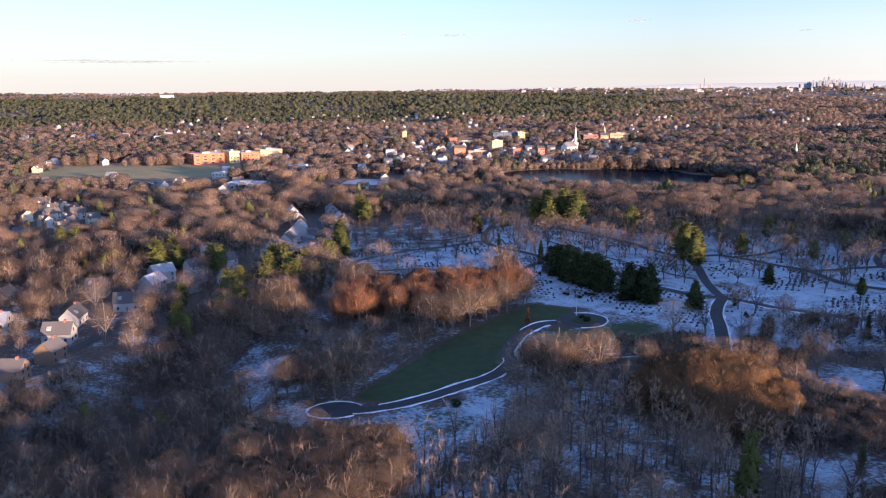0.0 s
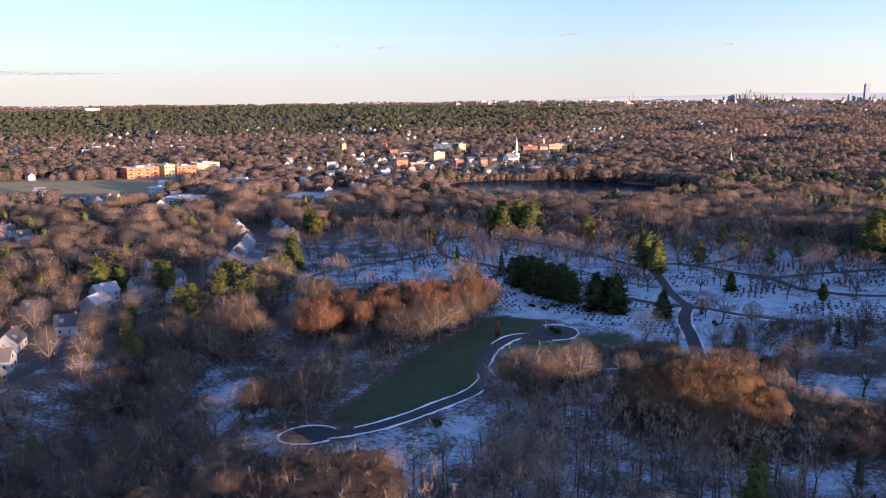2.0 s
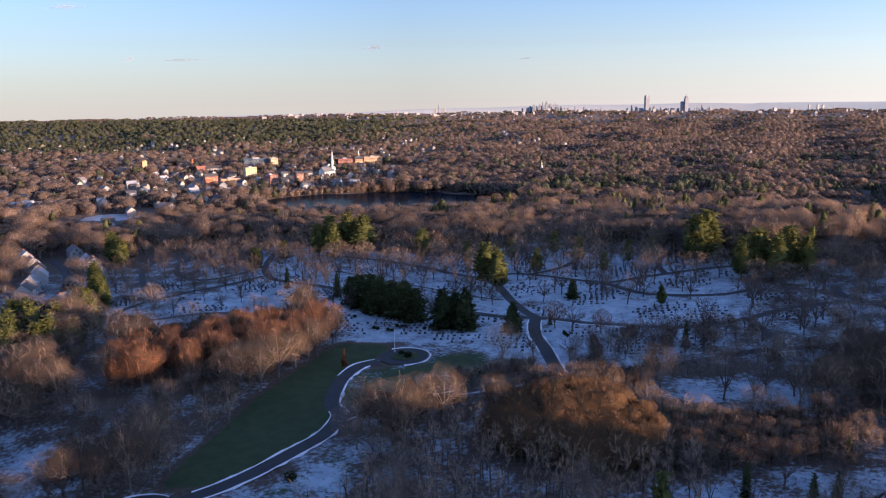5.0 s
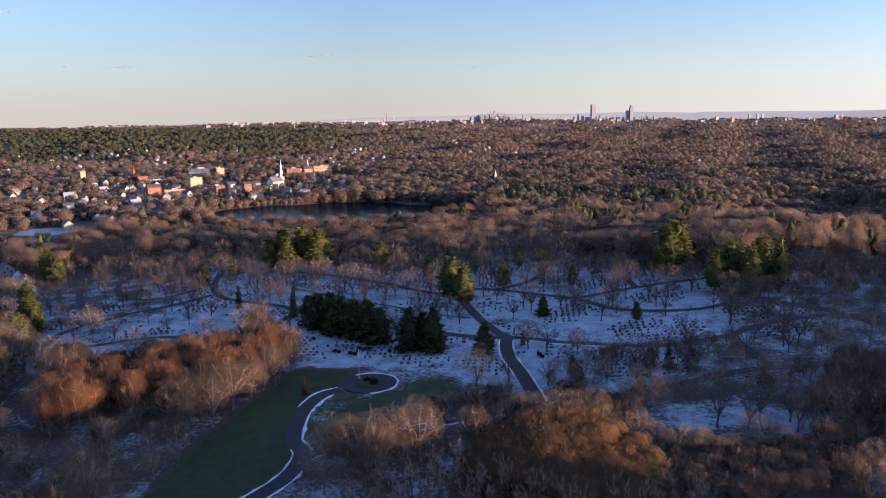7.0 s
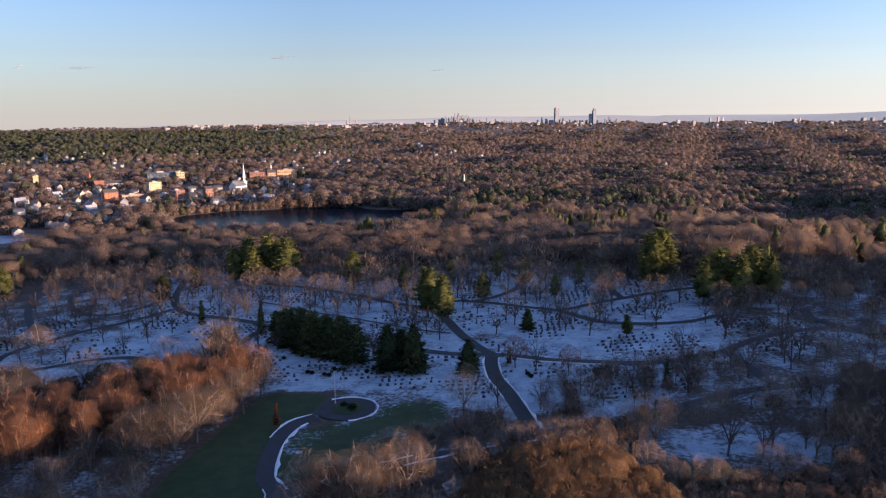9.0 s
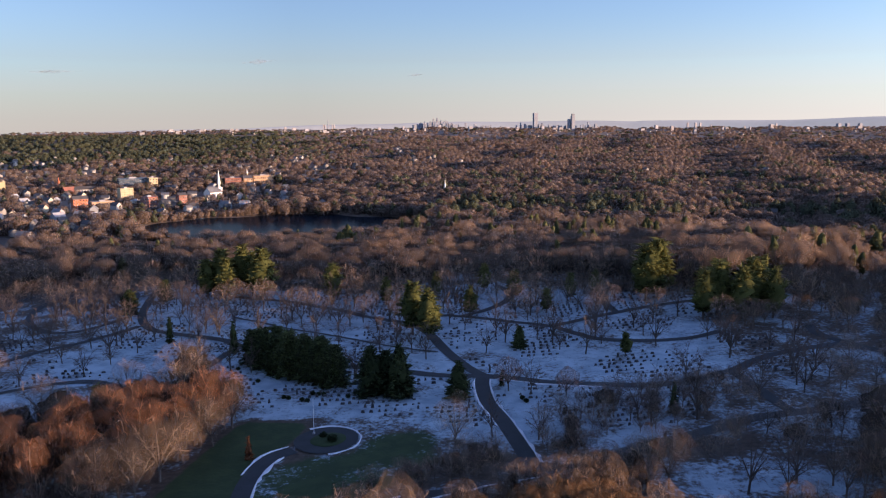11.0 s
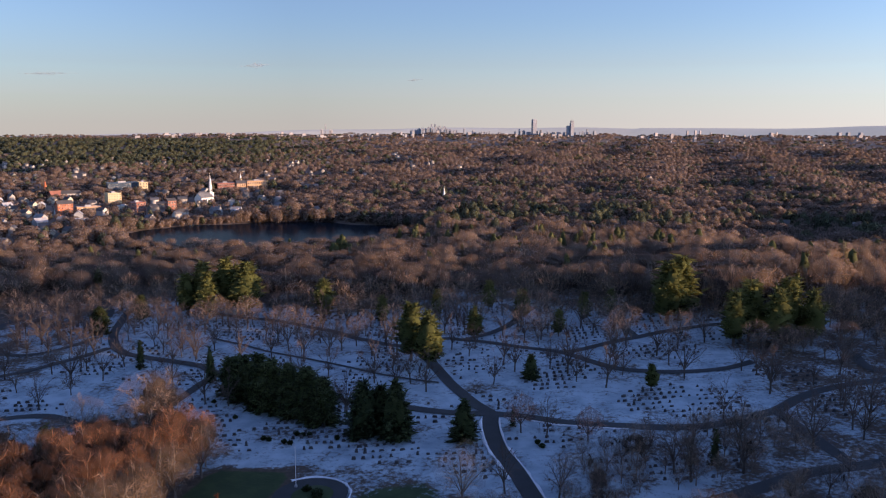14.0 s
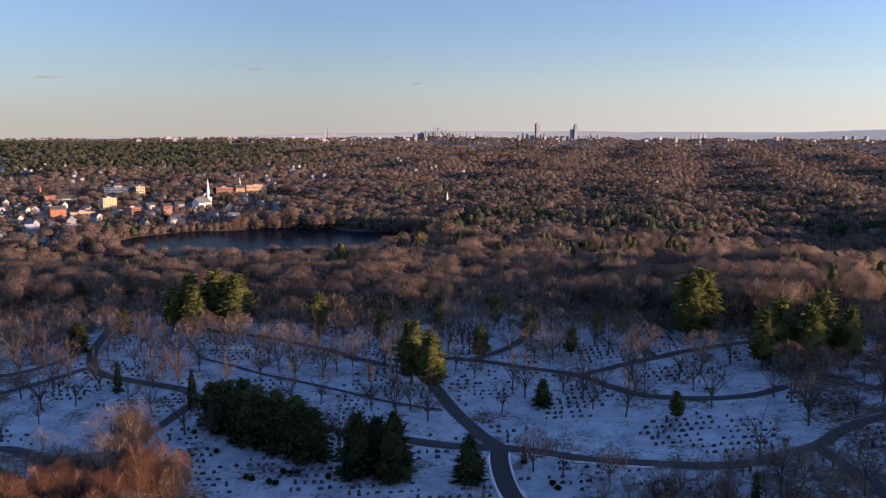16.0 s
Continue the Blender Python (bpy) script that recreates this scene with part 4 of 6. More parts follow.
def place_houses():
    rng = np.random.default_rng(11)
    spots = [(-591, 318), (-576, 306), (-560, 312), (-552, 296), (-536, 302), (-528, 276), (-512, 288), (-497, 268), (-482, 256), (-470, 238), (-505, 252), (-584, 478), (-611, 587), (-600, 575), (-472, 206),
             (-352, 716), (-343, 724), (-372, 702), (-391, 712), (-500, 250), (-520, 290),
             (-540, 262), (-480, 275), (60, 700), (140, 640), (230, 720), (180, 800), (300, 640), (90, 860), (-20, 905), (260, 900), (360, 820)]
    for x, y in zip(*scatter(rng, -1250, -130, 430, 1330, 44)):
        a = math.degrees(math.atan2(x, y + 190))
        if -56 < a < -8 and float(in_ellipse(x, y, LAKE_C, (LAKE_R[0] + 25, LAKE_R[1] + 25))) > 1 and float(in_ellipse(x, y, POND_C, (55, 45))) > 1 \
                and not inside(np.array(x), np.array(y), PLAYING_FIELD) and rng.random() < 0.62 and math.hypot(x + 700, y - 725) > 150 and math.hypot(x + 420, y - 1000) > 90 and not (x > -340 and y < 660):
            spots.append((float(x), float(y)))
    street = along(ROADS["village_street"][0], 21.0)
    way = np.gradient(street, axis=0)
    for (px, py), (dx, dy) in zip(street, way):
        for side in (-1, 1):
            q = side * (15 + 3 * rng.random()) / math.hypot(dx, dy)
            spots.insert(0, (px - dy * q, py + dx * q, math.degrees(math.atan2(dy, dx)) + (0 if side > 0 else 180)))
    # some pale houses here take grey or brown walls to imitate shade
    spots = [(-231, 20, 25, 4), (-255, 60, 30, 5), (-270, 80, 120, 5), (-238, 42, 110, 4), (-265, 107, 40, 5), (-290, 56, 30, 3), (-278, 136, 100, 3),
             (-462, 197, 20, 0), (-310, 214, 50, 2), (-300, 120, 30, 1), (-330, 90, 110, 4)] + spots
    used = set()
    for i, (x, y, *facing) in enumerate(spots[:212]):
        k = int(rng.integers(0, 5))
        turn = float(rng.choice([20, 110, 65, 155, 40])) + float(rng.normal()) * 8
        if y < 330 and x < -450:
            k = int(rng.choice([0, 1, 4]))
        if facing:
            turn, k = facing[0], facing[1] if len(facing) > 1 else int(rng.choice([2, 3, 3, 0]))
        m = pose(x, y, gz(x, y) + 0.1, 0, 0, turn)
        if k in used:
            copy_thing(HOUSES[k], m)
        else:
            HOUSES[k].matrix_basis = m
            used.add(k)
        if facing:
            HOUSE_SPOTS.append((x, y, 12.0))
            if len(facing) > 1:
                HOUSE_SPOTS.append((x + 8, y - 12, 9.0))
        else:       # front yards open to the south
            far = math.hypot(x, y + 150)
            HOUSE_SPOTS.append((x - 8 * x / far, y - 8 * (y + 150) / far, 16.0))


place_houses()


def block(name, label, x, y, turn, w, d, h, wall, roof, floors=3, bays=6, gable=0.0, z=None, glass=None, side_bays=3, category="building"):
    """A larger building: walls, parapet or gable roof, and rows of single windows on the front and the right side."""
    root = new(name)
    root.matrix_basis = pose(x, y, gz(x, y) if z is None else z, 0, 0, turn)
    if gable:
        part("wall", gable_bm(w, d, h, h + gable), wall, root)
        part("roof", roof_bm(w, d, h, h + gable, 0.5, 0.4), roof, root)
    else:
        part("wall", box_bm(-w / 2, -d / 2, -2, w / 2, d / 2, h), wall, root)
        part("roof", box_bm(-w / 2 + 0.4, -d / 2 + 0.4, h, w / 2 - 0.4, d / 2 - 0.4, h + 0.15), roof, root)
        rim = box_bm(-w / 2 - 0.2, -d / 2 - 0.2, h - 0.3, w / 2 + 0.2, -d / 2 + 0.4, h + 0.6)
        box(rim, -w / 2 - 0.2, d / 2 - 0.4, h - 0.3, w / 2 + 0.2, d / 2 + 0.2, h + 0.6)
        box(rim, -w / 2 - 0.2, -d / 2 + 0.4, h - 0.3, -w / 2 + 0.4, d / 2 - 0.4, h + 0.6)
        box(rim, w / 2 - 0.4, -d / 2 + 0.4, h - 0.3, w / 2 + 0.2, d / 2 - 0.4, h + 0.6)
        part("parapet", rim, wall, root)
        part("roof_unit", box_bm(-w * 0.15, -d * 0.2, h + 0.15, w * 0.1, d * 0.15, h + 2.4), M_FLATROOF, root)
    fh = h / floors
    spots = [(-w / 2 + w * (i + 0.5) / bays, -d / 2, fh * k + 0.9, 0) for k in range(floors) for i in range(bays)]
    spots += [(w / 2, -d / 2 + d * (i + 0.5) / side_bays, fh * k + 0.9, 1) for k in range(floors) for i in range(side_bays)]
    spots += [(-w / 2, -d / 2 + d * (i + 0.5) / side_bays, fh * k + 0.9, 3) for k in range(floors) for i in range(side_bays)]
    window_set(root, spots, w / bays * 0.45, fh * 0.45, glass)
    HOUSE_SPOTS.append((x, y, max(w, d) * 0.62))
    return tagged(root, label, category)


def town():
    block("apartment_block", "cream concrete apartment tower with rows of windows", -432, 1000, 42, 17, 12, 17.5, M_CREAM, M_FLATROOF, 6, 5)
    block("office_building", "wide blue-grey glass office building with cream end", -486, 1175, 30, 44, 18, 19, M_BLUEGLASS, M_FLATROOF, 5, 12)
    block("office_wing", "cream wing of the office building", -458, 1180, 30, 12, 20, 19.5, M_CREAM, M_FLATROOF, 5, 3)
    block("brick_building", "four-storey orange brick building with gabled top", -452, 905, 38, 17, 12, 13, M_BRICK_O, M_ROOF, 4, 5, 3.5)
    block("brick_shop_row", "long low brick shop row with pale windows", -428, 915, 30, 26, 12, 8.5, M_BRICK_T, M_FLATSNOW, 2, 8)
    block("brick_hall", "red brick hall with stepped roof", -378, 935, 35, 17, 14, 12, M_BRICK, M_FLATROOF, 3, 5)
    block("brick_tower_house", "narrow tall red brick building with flat top", -328, 905, 40, 10, 10, 17, M_BRICK, M_ROOF, 4, 3, 2.5)
    block("shop_block", "low white commercial building with snow on roof", -402, 955, 35, 22, 12, 5.5, M_CLAP_C, M_FLATSNOW, 1, 6)
    block("white_hall", "white clapboard hall with long roof", -536, 1112, 25, 24, 12, 8, M_CLAP_W, M_ROOF, 2, 6, 4)
    block("red_roof_church_hall", "brick church hall with dark red gable roof", -552, 1100, 50, 16, 11, 6, M_BRICK, M_BRICK, 1, 4, 6)
    block("stone_nave", "pale stone church nave with dark gable roof", -672, 1085, 25, 30, 11, 7, M_CREAM, M_ROOF, 1, 7, 5)
    # the long school with its coloured wings
    block("school_wing", "long orange brick school wing with pale roof", -728, 680, 62, 42, 26, 13.5, M_BRICK_O, M_FLATSNOW, 3, 4)
    block("school_stair_block", "yellow panelled stair block of the school", -708, 708, 62, 14, 24, 15, M_YELLOW, M_FLATSNOW, 3, 3)
    block("school_link", "low pale link building with white roof", -722, 752, 62, 30, 20, 10, M_CREAM, M_FLATSNOW, 2, 8)
    block("school_gym", "orange brick school hall with flat roof", -704, 737, 62, 27, 24, 11.5, M_BRICK_O, M_FLATSNOW, 2, 4)
    block("school_east_wing", "tan brick school wing with many windows", -702, 782, 62, 34, 22, 12, M_BRICK_T, M_FLATSNOW, 3, 10)
    block("warehouse", "long white flat-roofed workshop by the river", -546, 650, 20, 44, 18, 7, M_CLAP_G, M_FLATSNOW, 1, 9)
    block("garage", "low building with a broad pale flat roof", -508, 496, 15, 38, 26, 6, M_CLAP_G, M_FLATSNOW, 1, 7)
    block("white_workshop", "white low workshop with shallow roof", -588, 552, 25, 23, 12, 6.5, M_CLAP_W, M_FLATSNOW, 2, 6)
    block("hospital", "broad white building on the wooded hill", -2560, 2490, 50, 55, 30, 14, M_WHITE, M_FLATSNOW, 5, 10)
    # the tan school on the hill
    block("tan_school_block", "tan brick school block lit by low sun", -306, 1270, 22, 32, 18, 16, M_BRICK_T, M_FLATROOF, 3, 9)
    block("tan_school_centre", "gabled centre of the tan brick school", -328, 1255, 22, 14, 16, 13, M_BRICK_T, M_ROOF, 3, 4, 4)
    block("tan_school_wing", "darker brick wing of the hill school", -350, 1245, 22, 26, 18, 14, M_BRICK, M_FLATROOF, 3, 8)


def steeple(root, cx, cy, z0, tower_w, tower_h, belfry_h, spire_h, wall, roof):
    part("tower", box_bm(cx - tower_w / 2, cy - tower_w / 2, -2, cx + tower_w / 2, cy + tower_w / 2, z0 + tower_h), wall, root)
    part("cornice", box_bm(cx - tower_w * 0.58, cy - tower_w * 0.58, z0 + tower_h, cx + tower_w * 0.58, cy + tower_w * 0.58, z0 + tower_h + 0.7), wall, root)
    z = z0 + tower_h + 0.7
    b = part("belfry", cone_bm(tower_w * 0.45, tower_w * 0.40, z, z + belfry_h, 8, cx, cy, math.pi / 8), wall, root)
    for k in range(4):
        a = k * math.pi / 2
        o = part("louvre", box_bm(-tower_w * 0.12, -0.08, 0, tower_w * 0.12, 0.08, belfry_h * 0.65), M_GLASS, b)
        o.matrix_local = Matrix.Translation((cx + math.cos(a) * tower_w * 0.40, cy + math.sin(a) * tower_w * 0.40, z + belfry_h * 0.15)) @ pose(0, 0, 0, 0, 0, math.degrees(a) + 90)
    part("spire", cone_bm(tower_w * 0.40, 0.12, z + belfry_h, z + belfry_h + spire_h, 8, cx, cy, math.pi / 8), roof, root)
    part("finial", cone_bm(0.1, 0.04, z + belfry_h + spire_h, z + belfry_h + spire_h + 1.6, 5, cx, cy), M_METAL, root)


def church(name, label, x, y, turn, nave, tower, wall, roof, spire_mat):
    root = new(name)
    root.matrix_basis = pose(x, y, gz(x, y), 0, 0, turn)
    w, d, e, r = nave
    part("nave", gable_bm(w, d, e, r), wall, root)
    part("roof", roof_bm(w, d, e, r, 0.5, 0.4), roof, root)
    window_set(root, [(-w * 0.3 + w * 0.2 * i, -d / 2, 2.0, 0) for i in range(4)], 1.3, e * 0.55)
    steeple(root, w / 2 + tower[0] * 0.2, 0, 0, *tower, wall, spire_mat)
    HOUSE_SPOTS.append((x, y, 15))
    return tagged(root, label, "church")


def make_car(paint, label):
    root = new("car")
    bm = box_bm(-2.2, -0.88, 0.28, 2.2, 0.88, 0.92)
    bmesh.ops.bevel(bm, geom=bm.edges[:], offset=0.12, segments=1, affect="EDGES")
    part("body", bm, paint, root)
    bm = box_bm(-1.35, -0.78, 0.9, 0.95, 0.78, 1.48)
    for v in bm.verts:
        if v.co.z > 1.2:
            v.co.x, v.co.y = v.co.x * 0.72 - 0.1, v.co.y * 0.82
    part("cabin", bm, M_GLASS, root)
    for x in (-1.35, 1.35):
        for y in (-0.8, 0.8):
            bm = cone_bm(0.33, 0.33, -0.1, 0.1, 10)
            part("wheel", bm, M_TYRE, root).matrix_local = pose(x, y, 0.33, 90, 0, 0)
    return tagged(root, label, "car", "parked cars")


def park_cars():
    rng = np.random.default_rng(31)
    cars = [make_car(M_WHITE, "white parked saloon car"), make_car(mat("silver_paint", (0.45, 0.46, 0.48), 0.35, 0.1, 1.0, 0, 0.6), "silver parked saloon car"),
            make_car(mat("dark_paint", (0.03, 0.035, 0.05), 0.3, 0.2, 1.0), "dark blue parked saloon car")]
    line = along(ROADS["car_park"][0], 5.6)
    way = np.gradient(line, axis=0)
    first = set()
    for (px, py), (dx, dy) in zip(line[1:-1], way[1:-1]):
        for off in (-5.8, 5.8):
            if rng.random() < 0.35:
                continue
            q = off / math.hypot(dx, dy)
            x, y, k = px - dy * q, py + dx * q, int(rng.integers(0, 3))
            m = pose(x, y, gz(x, y) + 0.30, 0, 0, math.degrees(math.atan2(dy, dx)) + 90)
            if k in first:
                copy_thing(cars[k], m)
            else:
                cars[k].matrix_basis = m
                first.add(k)


M_TYRE = mat("black_rubber", (0.025, 0.025, 0.025), 0.9, 0.2, 3.0)
town()
park_cars()
church("white_church", "white church with tall pointed steeple and gable roof", -330, 1052, 60, (22, 13, 8, 14), (6.2, 13, 6, 19), M_WHITE, M_ROOF_S, M_WHITE)
church("small_white_church", "small white church with slim steeple", -8, 1028, 70, (15, 10, 5, 9), (4.2, 9, 4.5, 10), M_WHITE, M_ROOF, M_WHITE)
church("red_spire_church", "brick church with red pointed tower roof", -588, 1125, 40, (18, 12, 6, 12), (5.0, 12, 3, 9), M_BRICK, M_ROOF, M_BRICK_O)
church("stone_tower_church", "pale stone church with square tower", -655, 1092, 25, (18, 10, 6, 11), (7.0, 20, 1.2, 0.6), M_CREAM, M_ROOF, M_CREAM)
church("cupola_hall", "hall with a slim white cupola on its ridge", -345, 1290, 20, (16, 10, 9, 13), (3.6, 15, 3, 8), M_CREAM, M_ROOF, M_WHITE)


def far_houses():
    """Houses too far and many to count: walls and roofs as two sheets of loose shapes."""
    rng = np.random.default_rng(21)
    x, y = scatter(rng, -3000, 2600, 400, 4600, 52)
    d, a = np.hypot(x, y + 100), np.degrees(np.arctan2(x, y + 190))
    left = (a < -8) & (d > 820) & (d < 2300) & (rng.random(len(x)) < 0.78 - 0.45 * sstep(1300, 2200, d))
    mid = (a >= -22) & (a < 36) & (d > 640) & (d < 2600) & (rng.random(len(x)) < 0.035 + 0.09 * (a < 4) * (d > 1200))
    city = (a > -14) & (d > 3500) & (rng.random(len(x)) < 0.10)
    ok = (left | mid | city) & ~inside(x, y, PLAYING_FIELD) & ~inside(x, y, FIELD_EDGE) & (np.hypot(x + 640, y - 460) > 90) & (a > -56) & (in_ellipse(x, y, LAKE_C, (220, 120)) > 1)
    for hx, hy, hr in HOUSE_SPOTS:
        ok &= (x - hx) ** 2 + (y - hy) ** 2 > (hr + 10) ** 2
    x, y = x[ok], y[ok]
    wv, wf, rv, rf = [], [], [], []
    base = np.array([(-1, -1, 0), (1, -1, 0), (1, 1, 0), (-1, 1, 0), (-1, -1, 1), (1, -1, 1), (1, 1, 1), (-1, 1, 1), (-1, 0, 1.6), (1, 0, 1.6)], float)
    walls = np.array([(0, 1, 5), (0, 5, 4), (2, 3, 7), (2, 7, 6), (1, 2, 6), (1, 6, 5), (3, 0, 4), (3, 4, 7), (5, 6, 9), (7, 4, 8)])
    roofs = np.array([(4, 5, 9), (4, 9, 8), (6, 7, 8), (6, 8, 9)])
    tint = []
    for i in range(len(x)):
        t = rng.choice([0.4, 1.97, 1.1, 2.6]) + rng.normal() * 0.15
        v = base * (rng.uniform(3.6, 6.0), rng.uniform(3.2, 4.4), rng.uniform(4.0, 5.8))
        v = np.stack([v[:, 0] * math.cos(t) - v[:, 1] * math.sin(t) + x[i], v[:, 0] * math.sin(t) + v[:, 1] * math.cos(t) + y[i], v[:, 2] + gz(x[i], y[i]) + 1.5], 1)
        r = v.copy()
        r[4:8, 2] -= 0.3
        r[:, 2] += 0.3
        c = v.mean(0)
        r[:, :2] = c[:2] + (r[:, :2] - c[:2]) * 1.08
        wf.append(walls + 10 * i)
        rf.append(roofs + 10 * i)
        wv.append(v)
        rv.append(r)
        tint += [rng.random()] * 10
    tagged(mesh_object("far_house_walls", np.concatenate(wv), np.concatenate(wf), mat("far_clapboard", (0.16, 0.145, 0.13), 0.8, 0.3, 0.5, 0, second=(0.48, 0.46, 0.43), random="tint"), None, tint),
           "pale walls of many far suburban houses", "houses", kind="stuff")
    tagged(mesh_object("far_house_roofs", np.concatenate(rv), np.concatenate(rf), mat("far_shingle", (0.08, 0.08, 0.085), 0.85, 0.3, 0.5, 0, second=(0.17, 0.17, 0.175), random="tint"), None, tint),
           "dark and snow-dusted roofs of far suburban houses", "houses", kind="stuff")
    HOUSE_SPOTS.extend((float(a) * 0.990, float(b) * 0.990, 21.0) for a, b in zip(x, y))


far_houses()


# ---- woods ----
LOW_GROWTH = [((-388, 535), (48, 80)), ((-468, 430), (42, 62)), ((-560, 480), (75, 50)), ((-485, 225), (60, 45)), ((-590, 400), (60, 40))]


def low_growth(x, y):
    r = np.zeros(np.shape(x), dtype=bool)
    for c, q in LOW_GROWTH:
        r |= in_ellipse(x, y, c, q) < 1
    return r


def sun_lane(x, y):
    """A strip of low growth towards the sun, past which light reaches the brush mound."""
    return (x > 20) & (np.abs(y - 103 + 0.325 * (x - 6)) < 26)


def grow_woods():
    rng = np.random.default_rng(5)
    patch = lambda x, y, s: np.array([noise.noise((a * s, b * s, 3.1)) for a, b in zip(x, y)])
    # near
    x, y = scatter(rng, -420, 260, -40, 430, 7.2)
    d = np.hypot(x, y + 60)
    ok = free_of(x, y) & in_view(x, y) & (d < 440) & ((rng.random(len(x)) < 0.62) | ~inside(x, y, VILLAGE)) & ((rng.random(len(x)) < 0.95) | ~inside(x, y, LOW_WOODS))
    ok &= rng.random(len(x)) < 0.97 - 0.5 * sstep(0.05, 0.35, patch(x, y, 0.016)) 
    ok &= ~inside(x, y, TAWNY) & ~inside(x, y, REDS) & ~inside(x, y, FRONT) & ~inside(x, y, BRUSH) & ~inside(x, y, THICKET) & ((rng.random(len(x)) < 0.65) | ~inside(x, y, EAST_SLOPE)) & ~inside(x, y, ROADSIDE)
    x, y = x[ok], y[ok]
    kinds = np.full(len(x), "bare", dtype=object)
    kinds[rng.random(len(x)) < 0.006 + 0.2 * (patch(x, y, 0.02) > 0.33) * (y > 120)] = "pine"
    h = rng.uniform(12.5, 20, len(x)) * (1 + 0.25 * patch(x, y, 0.025)) * (1 - 0.15 * (in_ellipse(x, y, (-175, 52), (60, 40)) < 1) - 0.2 * ((x < -106) & (y < 45)) - 0.1 * inside(x, y, VILLAGE))
    h = h * (1 - 0.28 * inside(x, y, LOW_WOODS) * sstep(25, 55, y))
    kinds[inside(x, y, LOW_WOODS) & (rng.random(len(x)) < 0.9)] = "pole"
    h = h * (1 - 0.38 * (in_ellipse(x, y, (-130, 95), (32, 27)) < 1)) * (1 - 0.45 * (in_ellipse(x, y, (-300, 380), (60, 75)) < 1))
    h = np.where(sun_lane(x, y), h * np.where(x < 115, 0.6, 0.42), h) * (1 - 0.28 * inside(x, y, EAST_SLOPE))
    thickets = []
    for poly, kind, step, lo, hi in ((REDS, "red", 4.9, 14, 20), (TAWNY, "tawny", 2.7, 9.0, 11.5), (BRUSH, "bare", 4.6, 6.0, 9.5), (THICKET, "bare", 3.4, 6.5, 8.5), (ROADSIDE, "bare", 7.2, 6.5, 10.0), (LOW_WOODS, "pole", 7.0, 10.0, 14.5), (FRONT, "bare", 5.2, 15, 19)):
        tx, ty = scatter(rng, min(p[0] for p in poly), max(p[0] for p in poly), min(p[1] for p in poly), max(p[1] for p in poly), step)
        keep = inside(tx, ty, poly) & (free_of(tx, ty, 2.0) if poly is not ROADSIDE else road_gap(tx, ty) > 4.0)
        keep &= ~inside(tx, ty, TAWNY) & ~inside(tx, ty, THICKET) if poly is LOW_WOODS else True
        thickets.append((tx[keep], ty[keep], np.full(keep.sum(), kind, dtype=object), rng.uniform(lo, hi, keep.sum()) * (1.0 if kind != "tawny" else 0.70 + 0.4 * np.exp(-((tx[keep] - 10) / 24) ** 2 - ((ty[keep] - 90) / 17) ** 2))))
    x, y, kinds, h = (np.concatenate([v, *[t[i] for t in thickets]]) for i, v in enumerate((x, y, kinds, h)))
    lawn = in_ellipse(x, y, (-36, 174), (15, 12)) > 1
    x, y, kinds, h = x[lawn], y[lawn], kinds[lawn], h[lawn]
    woods("near_woods", "dense bare winter woods", rng, x, y, h, kinds, 3)
    # middle, out to the lake
    x, y = scatter(rng, -1300, 900, -200, 1500, 10.4, 0.7)
    d = np.hypot(x, y + 60)
    seen = in_view(x, y)
    ok = free_of(x, y) & (seen | ((x > 0) & (x < 700) & (y < 700))) & (d < 1450) & ((d >= 440) | ~seen) \
        & ((rng.random(len(x)) < 0.5) | ~inside(x, y, VILLAGE)) & ((rng.random(len(x)) < 0.7) | (in_ellipse(x, y, (-430, 940), (230, 170)) > 1)) & ~inside(x, y, FIELD_EDGE)
    x, y, d, seen = x[ok], y[ok], d[ok], seen[ok]
    t = np.arange(0, 2 * np.pi, 0.012)
    q = rng.uniform(0.985, 1.12, len(t))
    ex, ey = LAKE_C[0] + LAKE_R[0] * q * np.cos(t), LAKE_C[1] + LAKE_R[1] * q * np.sin(t)
    brush = len(x)
    x, y, d, seen = np.concatenate([x, ex]), np.concatenate([y, ey]), np.concatenate([d, np.hypot(ex, ey + 60)]), np.concatenate([seen, np.ones(len(t), dtype=bool)])
    p = patch(x, y, 0.008)
    prob = 0.045 + 0.24 * ((p > 0.03) & (y > 400) & (y < 900) & (x > -90)) + (0.05 + 0.15 * (x > -90)) * (p > 0.12)
    kinds = np.where(rng.random(len(x)) < prob, "pine", "bare").astype(object)
    h = rng.uniform(9.5, 18.5, len(x)) * (1 + 0.35 * patch(x, y, 0.03) + 0.25 * patch(x, y, 0.007)) + 4.5 * (kinds == "pine")
    h *= 1 - 0.3 * (in_ellipse(x, y, (-200, 600), (210, 75)) < 1) - 0.15 * sstep(650, 1000, d) - 0.3 * (in_ellipse(x, y, (-430, 940), (230, 190)) < 1) - 0.35 * (in_ellipse(x, y, (-300, 1185), (85, 75)) < 1)
    # unseen trees on the right kept low so sun reaches the eastern crowns
    h = np.where((x > 220) & (x < 480) & (y > 125) & (y < 420), h * 0.4, h)
    h[brush:] *= np.where(y[brush:] > LAKE_C[1] + 30, 0.85, 0.45)
    h = np.where(sun_lane(x, y), h * np.where(x < 115, 0.6, 0.42), np.where(low_growth(x, y), h * 0.5, h))
    a = seen & (d < 760)
    woods("middle_woods", "bare trees and pines above the lake", rng, x[a], y[a], h[a], kinds[a], 2, 1.12)
    # trees outside the view, added to block the low sun
    b = ~seen & (d < 420)
